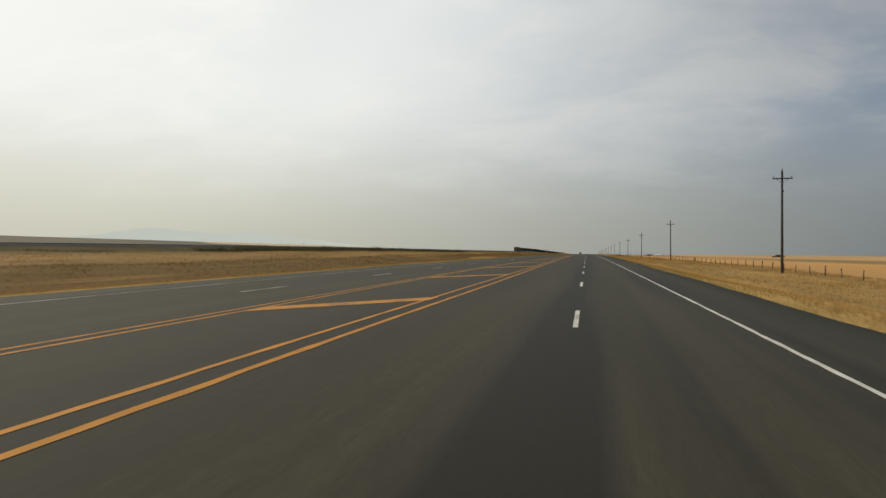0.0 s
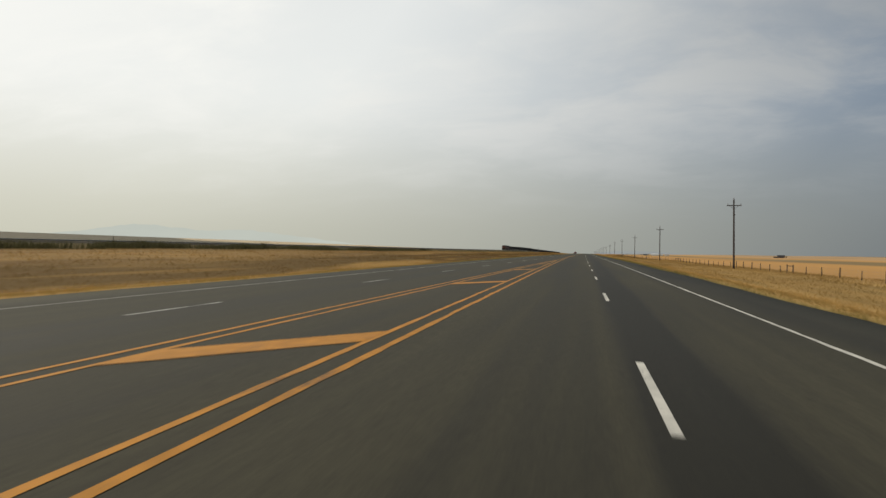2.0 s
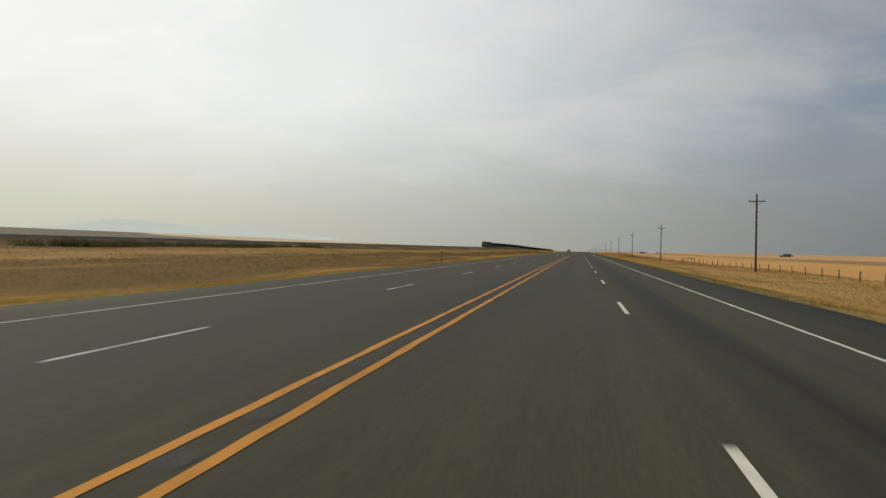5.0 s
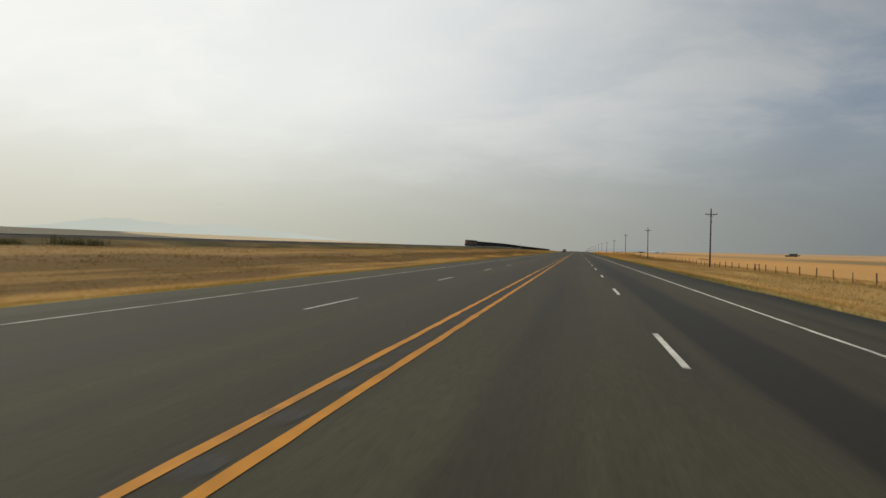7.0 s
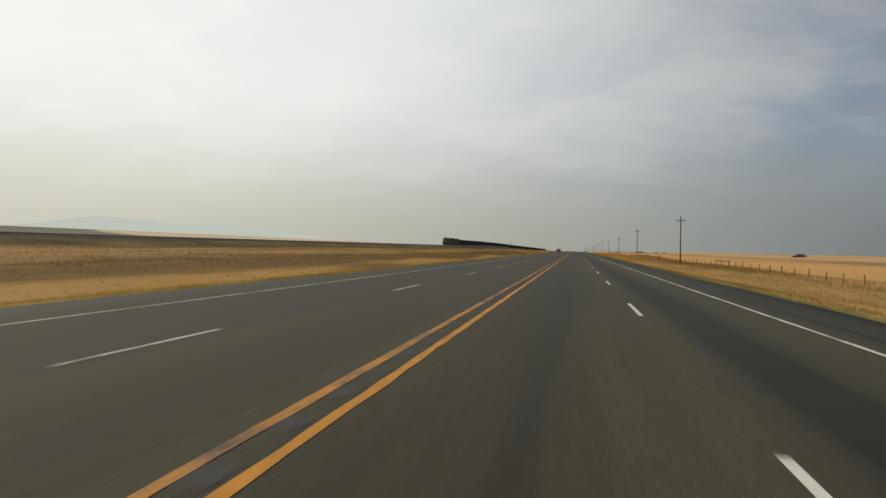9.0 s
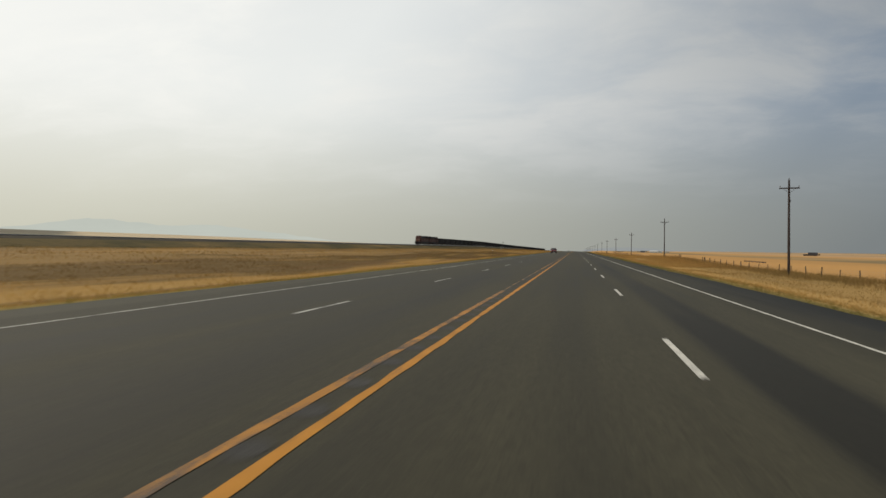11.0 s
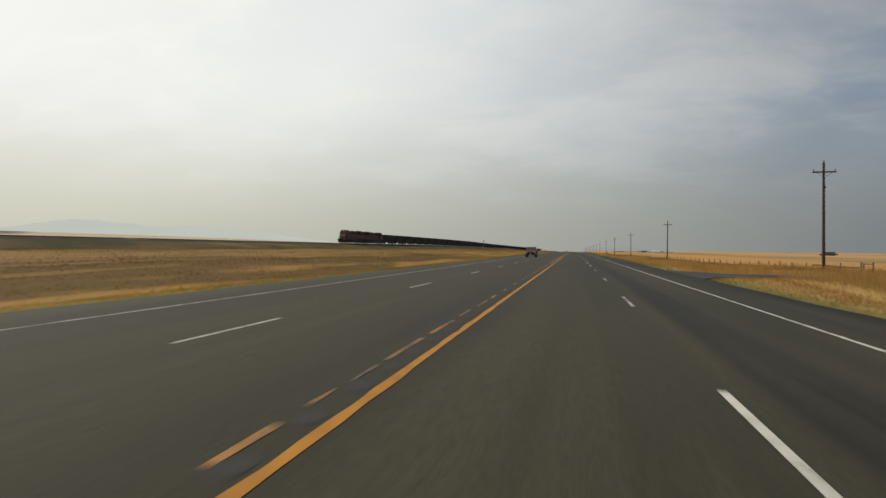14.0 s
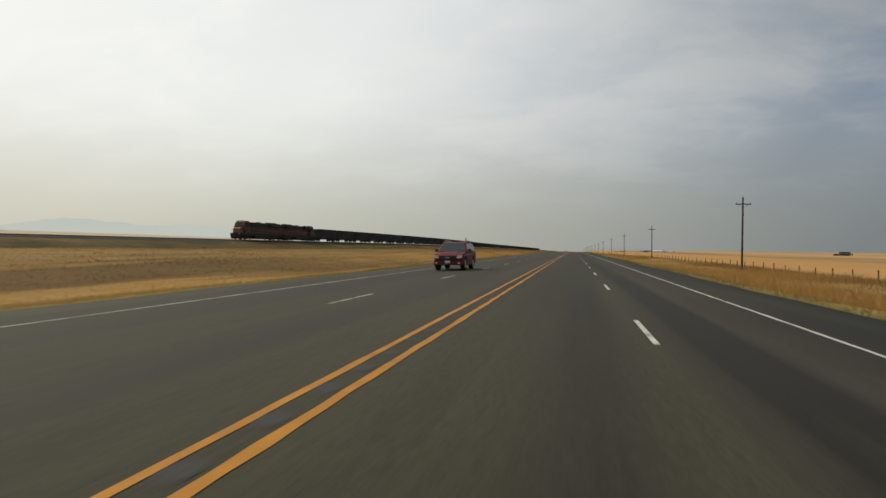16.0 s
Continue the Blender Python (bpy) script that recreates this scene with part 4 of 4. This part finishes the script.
def fence(y0, y1):
    t = thing("field_fence", "wire fence on weathered wooden posts along a stubble field", "fence", m=pose(0, 0, 0))
    kinds = [post_mesh("post", 0.060, 1.02, 1), post_mesh("post", 0.050, 0.94, 2), post_mesh("post", 0.070, 1.08, 3)]
    rg = random.Random(8)
    y, pts = y0, []
    while y < y1:
        if not 505 < y < 531:
            x = FENCE + rg.uniform(-0.08, 0.08)
            z = float(ground_z(x, y))
            p = shared("post", kinds[rg.randrange(3)], t, (x, y, z))
            p.rotation_euler = (radians(rg.uniform(-3, 3)), radians(rg.uniform(-3, 3)), rg.uniform(0, 6))
            pts.append((x, y, z))
        y += 4.572 + rg.uniform(-0.12, 0.12)
    for h, lo, hi in [(h, lo, hi) for h in (0.40, 0.65, 0.90) for lo, hi in ((0, 505), (531, 900))]:
        bm = bmesh.new()
        for a, b in zip(pts, pts[1:]):
            if lo <= a[1] and b[1] <= hi:
                rod(bm, (a[0] - 0.06, a[1], a[2] + h), (b[0] - 0.06, b[1], b[2] + h), 0.003, None, 3)
        part("wire", bm, STEEL, t, "thin steel fence wire")


fence(48.0, 806.0)


def brace_panel(y, label):
    z = float(ground_z(FENCE + 0.3, y))
    t = thing("fence_brace", label, "fence brace", "fence braces", pose(FENCE + 0.3, y, z))
    for dy in (0.0, 2.3):
        bm = bmesh.new()
        rod(bm, (0, dy, -0.5), (0, dy, 1.12), 0.07, 0.065, 10)
        part("post", bm, WOOD, t)
    bm = bmesh.new()
    rod(bm, (0, 0.05, 0.95), (0, 2.25, 0.95), 0.045, 0.045, 8)
    part("rail", bm, WOOD, t)


for yb in (149.2, 331.2, 502.5, 531.5):
    brace_panel(yb, "wooden fence brace of two posts and a rail")


def corral():
    """A long low rail fence out in the field."""
    x, y0, n = 95.0, 693.0, 8
    t = thing("rail_fence", "brown weathered wooden rail fence across the field", "fence", m=pose(0, 0, 0))
    bm0 = [(x + 0.25 * math.sin(k), y0 + k * 5.6) for k in range(n)]
    for px, py in bm0:
        bm = bmesh.new()
        z = float(ground_z(px, py))
        rod(bm, (px, py, z - 0.4), (px, py, z + 1.3), 0.09, 0.08, 8)
        part("post", bm, WOOD, t)
    for h in (0.72, 0.94, 1.16):
        for (ax, ay), (cx, cy) in zip(bm0, bm0[1:]):
            bm = bmesh.new()
            rod(bm, (ax - 0.1, ay, float(ground_z(ax, ay)) + h), (cx - 0.1, cy, float(ground_z(cx, cy)) + h), 0.10, 0.09, 6)
            part("rail", bm, WOOD, t)


corral()

# ---- farms, trees and hills far off ----
TIN = plain("white_sheet_metal", (0.62, 0.62, 0.60), 0.5, 0.1, 0.12, 0.6)
GREYROOF = plain("grey_shed_roof", (0.20, 0.20, 0.20), 0.6, 0.2, 0.2, 0.6)
BARNWOOD = plain("dark_barn_boards", (0.060, 0.045, 0.040), 0.9, 0, 0.3, 0.8)
BARNROOF = plain("dark_barn_roof", (0.055, 0.050, 0.050), 0.95, 0, 0.3, 0.8, 0.0, 0.05)
BARK = plain("bark", (0.07, 0.055, 0.04), 0.95, 0, 0.3, 4)
LEAF = plain("dull_green_leaves", (0.050, 0.060, 0.030), 0.8, 0, 0.45, 3.0, 0.0, 0.15)


def shed(name, label, x, y, w, l, h, rise, wall, roof, turn=0.0, doors=2):
    t = thing(name, label, "building", m=pose(x, y, float(ground_z(x, y)) - 0.3, 0, 0, turn))
    bm = bmesh.new()
    prism(bm, [(-w / 2, 0), (w / 2, 0), (w / 2, h), (0, h + rise), (-w / 2, h)], -l / 2, l / 2, 1)
    part("wall", bm, wall, t)
    bm = bmesh.new()
    for s in (-1, 1):
        prism(bm, [(0, h + rise + 0.05), (s * (w / 2 + 0.4), h - 0.35 * rise * 0.2 + 0.02), (s * (w / 2 + 0.4), h - 0.35 * rise * 0.2 + 0.22), (0, h + rise + 0.27)], -l / 2 - 0.4, l / 2 + 0.4, 1)
    part("roof", bm, roof, t)
    for k in range(doors):
        bm = bmesh.new()
        cx = (k - (doors - 1) / 2) * w / (doors + 0.3)
        bx(bm, cx - w * 0.14, cx + w * 0.14, -l / 2 - 0.08, -l / 2 - 0.02, 0.3, min(h - 0.3, 3.6), 0.02)
        part("door", bm, roof, t)
    return t


def silo(x, y, r, h):
    t = thing("grain_bin", "round white steel grain bin with a cone roof", "grain bin", "grain bins", pose(x, y, float(ground_z(x, y)) - 0.2))
    bm = bmesh.new()
    rod(bm, (0, 0, 0), (0, 0, h), r, r, 24)
    for k in range(1, int(h)):
        rod(bm, (0, 0, k - 0.05), (0, 0, k + 0.05), r + 0.05, r + 0.05, 24)
    part("wall", bm, TIN, t)
    bm = bmesh.new()
    rod(bm, (0, 0, h), (0, 0, h + r * 0.55), r + 0.2, 0.25, 24)
    part("roof", bm, TIN, t)


def tree_proto(seed, h, spread):
    """A tapered trunk with limbs and a crown of small leaf clumps."""
    rg = random.Random(seed)
    t = thing("tree", "dull green broadleaf tree of a farm windbreak", "tree", "windbreak trees")
    bm = bmesh.new()
    rod(bm, (0, 0, -0.3), (0.1, 0, h * 0.55), h * 0.035, h * 0.018, 8)
    tips = []
    for k in range(7):
        a, z = rg.uniform(0, 6.28), h * rg.uniform(0.28, 0.55)
        tip = (math.cos(a) * spread * rg.uniform(0.4, 0.8), math.sin(a) * spread * rg.uniform(0.4, 0.8), z + h * rg.uniform(0.12, 0.35))
        rod(bm, (0.05, 0, z), tip, h * 0.013, h * 0.005, 5)
        tips.append(tip)
    part("trunk", bm, BARK, t)
    r = np.random.default_rng(seed)
    n = 1500
    u = r.normal(0, 1, (n, 3))
    u /= np.linalg.norm(u, axis=1)[:, None]
    c = np.array([tips[i] for i in r.integers(0, len(tips), n)]) * 0.8 + np.array([0, 0, h * 0.10])
    p = c + u * (r.uniform(0, 1, (n, 1)) ** 0.5) * spread * 0.45
    s = r.uniform(0.15, 0.40, n)[:, None] * spread * 0.25
    a, b = r.normal(0, 1, (n, 3)), r.normal(0, 1, (n, 3))
    co = np.stack([p - a * s * 0.5, p + a * s * 0.5, p + b * s], 1).reshape(-1, 3)
    crown = new("crown", arrays_mesh("crown", co, np.arange(n * 3).reshape(-1, 3), LEAF))
    crown.parent = t
    return t


# farmstead beside the far road
fx, fy = 292.0, 2610.0
shed("farm_shed", "long white sheet-metal farm shed", fx - 14, fy, 12, 26, 4.6, 2.0, TIN, TIN, 70)
shed("farm_shed", "white sheet-metal machine shed", fx + 10, fy + 15, 11, 18, 4.2, 1.8, TIN, TIN, -15)
shed("farmhouse", "small grey farmhouse with a dark roof", fx - 50, fy + 20, 10, 16, 3.6, 2.2, GREYROOF, BARNROOF, 80, 1)
for k in range(3):
    silo(fx + 24 + 6 * k, fy - 10 + 3 * k, 2.4, 5.6)
protos = [tree_proto(31, 6.0, 2.8), tree_proto(32, 5.0, 2.4), tree_proto(33, 6.5, 2.8)]
spots = [(fx - 66, fy + 30), (fx - 58, fy + 34), (fx - 36, fy + 26)]
for p, (x, y) in zip(protos, spots):
    p.matrix_world = pose(x, y, float(ground_z(x, y)))
# windbreaks and bushes beside the far road
more = [(124 + 5.2 * k, 2350 + 6 * math.sin(k * 2), 0.85) for k in range(6)]
more += [(-68, 1980, 0.75), (-74, 1992, 0.55), (-16, 2010, 0.62), (-12.5, 2022, 0.5), (17, 2010, 0.62)] + [(38 + 11 * k, 1750 + 30 * math.sin(k), 0.5) for k in range(4)]
rg = random.Random(12)
for i, (x, y, size) in enumerate(more):
    copy_thing(protos[i % 3], pose(x, y, float(ground_z(x, y)) - 0.1, 0, 0, rg.uniform(0, 360)) @ Matrix.Scale(size * rg.uniform(0.8, 1.2), 4))

# dark old barn with trees round it, out in the fields
bx0, by0 = 506.0, 1798.0
shed("barn", "large dark weathered barn on the plain", bx0, by0, 14, 17, 3.0, 4.4, BARNWOOD, BARNROOF, 75, 1)
shed("barn_lean_to", "low dark lean-to beside the barn", bx0 - 12, by0 + 5, 7, 9, 2.2, 1.3, BARNWOOD, BARNROOF, 75, 1)
for i, (dx, dy) in enumerate(((-10, 8), (10, -6), (14, 5), (-14, -4), (8, 9))):
    m = pose(bx0 + dx, by0 + dy, float(ground_z(bx0 + dx, by0 + dy)) - 0.2, 0, 0, 60 * i) @ Matrix.Scale(0.8 if i < 3 else 0.6, 4)
    copy_thing(protos[i % 3], m)


def ridge(name, label, r, crest, col, seed, cx=0.0, cy=270.0):
    """Glowing backdrop of pale hills beyond the plain, smoke haze put into their colour; crest: bearings and heights,
    between which it runs on unevenly.
    """
    degs, tops = zip(*crest)
    a0, a1 = degs[0], degs[-1]
    m = bpy.data.materials.new(name)
    m.use_nodes = True
    nt_ = m.node_tree
    nt_.nodes.clear()
    N = Nodes(nt_)
    co_ = N.add("ShaderNodeNewGeometry").outputs["Position"]
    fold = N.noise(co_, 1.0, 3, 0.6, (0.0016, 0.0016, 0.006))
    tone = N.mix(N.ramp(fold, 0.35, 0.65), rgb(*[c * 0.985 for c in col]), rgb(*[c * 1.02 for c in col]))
    # unlit: the haze over the hills is painted into this glow colour
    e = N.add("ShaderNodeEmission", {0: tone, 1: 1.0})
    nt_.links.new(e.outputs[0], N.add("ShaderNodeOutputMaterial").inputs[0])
    n = 240
    co = []
    for i in range(n):
        u = i / (n - 1)
        deg = a0 + (a1 - a0) * u
        h = float(np.mean(np.interp(np.linspace(deg - 0.9, deg + 0.9, 7), degs, tops)))
        h *= 1.0 + 0.13 * noise.fractal(Vector((u * 17.0 + seed, seed * 1.7, 0.3)), 0.9, 2.1, 6)
        a = radians(deg)
        x, y = cx + r * math.sin(a), cy + r * math.cos(a)
        co += [(x, y, -40.0), (x * 0.995, y * 0.995, h * 0.55 - 8), (x * 1.01, y * 1.01, h)]
    i = np.arange((n - 1) * 2)
    b = (i // 2) * 3 + i % 2
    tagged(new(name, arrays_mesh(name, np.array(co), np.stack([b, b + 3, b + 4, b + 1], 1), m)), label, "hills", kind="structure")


ridge("backdrop_hills", "backdrop of pale blue-green mountains, smoky haze in their colour", 4660,
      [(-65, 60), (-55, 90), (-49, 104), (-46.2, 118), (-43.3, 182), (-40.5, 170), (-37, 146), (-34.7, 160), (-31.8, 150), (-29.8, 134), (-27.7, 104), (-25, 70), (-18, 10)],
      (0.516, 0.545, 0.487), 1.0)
ridge("backdrop_hills_far", "backdrop of low pale hills beyond the road, haze in their colour", 4500, [(0.8, 0), (2.4, 13), (4.0, 22), (5.4, 18), (6.6, 14), (9, 0)], (0.300, 0.316, 0.312), 5.0)

# ---- the oncoming car ----
RED = plain("dusty_red_car_paint", (0.130, 0.010, 0.013), 0.50, 0.0, 0.2, 1.2, spec=0.2)
CAR_GLASS = plain("green_tinted_car_glass", (0.014, 0.030, 0.033), 0.08, 0, 0.1, spec=0.35)
BLACK = plain("black_plastic", (0.018, 0.018, 0.018), 0.6, 0, 0.25)
RUBBER = plain("tyre_rubber", (0.020, 0.020, 0.019), 0.9, 0, 0.2)
ALLOY = plain("silver_alloy", (0.45, 0.45, 0.45), 0.35, 0.9, 0.1)
CHROME = plain("chrome", (0.6, 0.6, 0.6), 0.15, 1.0, 0.05)
AMBER = plain("amber_lens", (0.5, 0.16, 0.02), 0.2, 0, 0.05)
PLATE = plain("white_plate", (0.6, 0.6, 0.58), 0.5, 0, 0.05)


def suv():
    """A boxy five-door car 4.85 m long, its front towards -y, ground at z = 0."""
    t = thing("suv", "dusty dark red four-wheel-drive car with roof rails on the road", "car")
    wheels = (0.93, 3.72)

    def arch(y, r=0.47, z=0.39):
        return [(y + r * math.cos(a), max(0.32, z + r * math.sin(a))) for a in np.linspace(math.pi, 0, 11)]

    low = [(0.08, 0.42), (0.20, 0.32)] + arch(wheels[0]) + arch(wheels[1]) + [(4.68, 0.36), (4.82, 0.50), (4.84, 0.95), (4.78, 1.16), (1.50, 1.16), (1.30, 1.13), (0.35, 1.02), (0.12, 0.92), (0.03, 0.70)]
    bm = bmesh.new()
    prism(bm, low, -0.955, 0.955, 0, lambda u, v: (0.86 if u < 0.15 else 0.95 if u < 0.4 else 1.0) * (0.97 if v > 1.05 else 1.0))
    body = part("body", bm, RED, t)
    b = body.modifiers.new("bevel", "BEVEL")
    b.width, b.segments, b.limit_method, b.angle_limit = 0.035, 2, "ANGLE", radians(35)
    bm = bmesh.new()
    cab = [(1.28, 1.12), (4.74, 1.12), (4.58, 1.70), (4.40, 1.76), (2.35, 1.78), (2.08, 1.72)]
    prism(bm, cab, -0.92, 0.92, 0, lambda u, v: 1.0 if v < 1.2 else 0.80)
    cabin = part("cabin", bm, RED, t)
    b = cabin.modifiers.new("bevel", "BEVEL")
    b.width, b.segments, b.limit_method, b.angle_limit = 0.04, 2, "ANGLE", radians(20)
    # bonnet bulge, bumpers, grille
    bm = bmesh.new()
    prism(bm, [(0.30, 1.0), (1.40, 1.12), (1.32, 1.165), (0.42, 1.06)], -0.55, 0.55)
    part("bonnet_scoop", bm, RED, body)
    bm = bmesh.new()
    bx(bm, -0.86, 0.86, -0.03, 0.30, 0.36, 0.60, 0.06)
    part("front_bumper", bm, RED, body)
    bm = bmesh.new()
    prism(bm, [(-0.66, 0.35), (0.66, 0.35), (0.54, 0.49), (-0.54, 0.49)], -0.05, 0.06, 1)
    part("lower_intake", bm, BLACK, body)
    bm = bmesh.new()
    prism(bm, [(-0.42, 0.66), (0.42, 0.66), (0.50, 0.90), (-0.50, 0.90)], -0.01, 0.09, 1)
    for k in range(3):
        bx(bm, -0.43, 0.43, -0.025, 0.03, 0.69 + 0.07 * k, 0.715 + 0.07 * k, 0.005)
    part("grille", bm, BLACK, body)
    bm = bmesh.new()
    bx(bm, -0.13, 0.13, -0.035, 0.02, 0.75, 0.83, 0.02)
    part("emblem", bm, CHROME, body)
    bm = bmesh.new()
    bx(bm, -0.16, 0.16, -0.07, -0.045, 0.46, 0.60, 0.005)
    part("number_plate", bm, PLATE, body, "white plate with a plain bar")
    for s in (-1, 1):
        bm = bmesh.new()
        prism(bm, [(s * 0.56, 0.74), (s * 0.86, 0.78), (s * 0.88, 0.94), (s * 0.58, 0.90)], 0.02, 0.22, 1)
        part("headlight", bm, LENS, body, "clear glass headlight")
        bm = bmesh.new()
        rod(bm, (s * 0.70, -0.035, 0.47), (s * 0.70, 0.02, 0.47), 0.055, 0.055, 12)
        part("fog_light", bm, LENS, body)
        bm = bmesh.new()
        bx(bm, s * 0.93 - 0.02, s * 0.93 + 0.02, 1.45, 3.15, 0.30, 0.40, 0.015)
        part("side_step", bm, BLACK, body)
        mir = bmesh.new()
        bx(mir, s * 1.06 - 0.11, s * 1.06 + 0.11, 1.62, 1.76, 1.14, 1.32, 0.04)
        bx(mir, s * 0.93 - 0.05, s * 0.93 + 0.05, 1.67, 1.73, 1.15, 1.20)
        part("mirror", mir, BLACK, body)

        def pane(pts):
            bmg = bmesh.new()
            vs = []
            for u, v in pts:
                f = 0.92 * (1.0 - 0.20 * (v - 1.2) / 0.56) if v > 1.2 else 0.92
                vs.append((s * (f + 0.006), u, v))
            o = [bmg.verts.new(c) for c in vs]
            i = [bmg.verts.new((c[0] - s * 0.03, c[1], c[2])) for c in vs]
            bmg.faces.new(o)
            bmg.faces.new(i[::-1])
            for k in range(len(o)):
                j = (k + 1) % len(o)
                bmg.faces.new((o[k], o[j], i[j], i[k]))
            part("side_window", bmg, CAR_GLASS, cabin)
        pane([(1.66, 1.20), (2.66, 1.20), (2.66, 1.66), (2.20, 1.66)])
        pane([(2.76, 1.20), (3.62, 1.20), (3.62, 1.66), (2.76, 1.66)])
        pane([(3.72, 1.20), (4.52, 1.20), (4.42, 1.66), (3.72, 1.66)])
        bm = bmesh.new()
        rod(bm, (s * 0.66, 2.35, 1.86), (s * 0.66, 4.35, 1.84), 0.022, None, 8)
        for yy in (2.4, 3.35, 4.3):
            rod(bm, (s * 0.66, yy, 1.74), (s * 0.66, yy, 1.86), 0.02, None, 8)
        part("roof_rail", bm, ALLOY, cabin)
        bm = bmesh.new()
        bx(bm, s * 0.80 - 0.08, s * 0.80 + 0.08, 4.78, 4.86, 0.85, 1.15, 0.02)
        part("tail_light", bm, AMBER, body)
    bm = bmesh.new()
    ws = [(-0.80, 1.36, 1.17), (0.80, 1.36, 1.17), (0.68, 2.05, 1.69), (-0.68, 2.05, 1.69)]
    d = Vector((0, -0.60, 0.80)) * 0.018
    o = [bm.verts.new(Vector(c) + d) for c in ws]
    i = [bm.verts.new(Vector(c) - d) for c in ws]
    bm.faces.new(o)
    bm.faces.new(i[::-1])
    for k in range(4):
        bm.faces.new((o[k], o[(k + 1) % 4], i[(k + 1) % 4], i[k]))
    part("windscreen", bm, CAR_GLASS, cabin, "green-tinted windscreen")
    tyre = bmesh.new()
    rod(tyre, (-0.13, 0, 0), (0.13, 0, 0), 0.39, 0.39, 28)
    bmesh.ops.bevel(tyre, geom=[e for e in tyre.edges if len(e.link_faces) == 2 and e.calc_face_angle() > 1.2], offset=0.035, segments=2, affect="EDGES")
    tm = bpy.data.meshes.new("tyre")
    tyre.to_mesh(tm)
    tyre.free()
    tm.materials.append(RUBBER)
    rim = bmesh.new()
    rod(rim, (0.10, 0, 0), (0.137, 0, 0), 0.25, 0.24, 24)
    for k in range(6):
        a = k * math.pi / 3
        bx(rim, 0.135, 0.150, -0.03, 0.03, 0.05, 0.23, 0.0, Matrix.Rotation(a, 4, "X"))
    rod(rim, (0.13, 0, 0), (0.16, 0, 0), 0.06, 0.05, 12)
    rm = bpy.data.meshes.new("rim")
    rim.to_mesh(rm)
    rim.free()
    rm.materials.append(ALLOY)
    for s in (-1, 1):
        for y in wheels:
            w = new("wheel")
            w.parent = t
            w.location = (s * 0.80, y, 0.39)
            w.rotation_euler = (0, 0, 0 if s > 0 else math.pi)
            shared("tyre", tm, w)
            shared("rim", rm, w)
    return t


car_ = suv()
car_.matrix_world = pose(-5.25, 573.0, float(road_z(-5.25, 575)) + 0.006, 0, -0.86, 0)

# ---- everything follows the road's bend and climb ----


def follow(ob):
    """Moves a thing, or bends a long mesh, along with the road."""
    if ob.type == "MESH" and ob.data.users == 1 and ob.location.length < 1e-6:
        me = ob.data
        co = np.empty(len(me.vertices) * 3, np.float32)
        me.vertices.foreach_get("co", co)
        co = co.reshape(-1, 3)
        co[:, 0] += bend(co[:, 1])
        co[:, 2] += rise(co[:, 1])
        me.vertices.foreach_set("co", co.ravel())
        me.update()
    elif ob.location.y != 0.0:
        y = ob.location.y
        ob.location.x += float(bend(y))
        ob.location.z += float(rise(y))
        if ob.parent == road:
            ob.rotation_euler.x = float(np.interp(y, ALONG, CLIMB))
            ob.rotation_euler.z += float(np.interp(y, ALONG, TURN_L))


LONG = ("road", "railway_embankment", "field_fence", "rail_fence")
for ob in [o for o in scene.objects if o.parent is None and o.type in ("MESH", "EMPTY")]:
    follow(ob)
    if ob.name in LONG:
        for piece in ob.children:
            follow(piece)
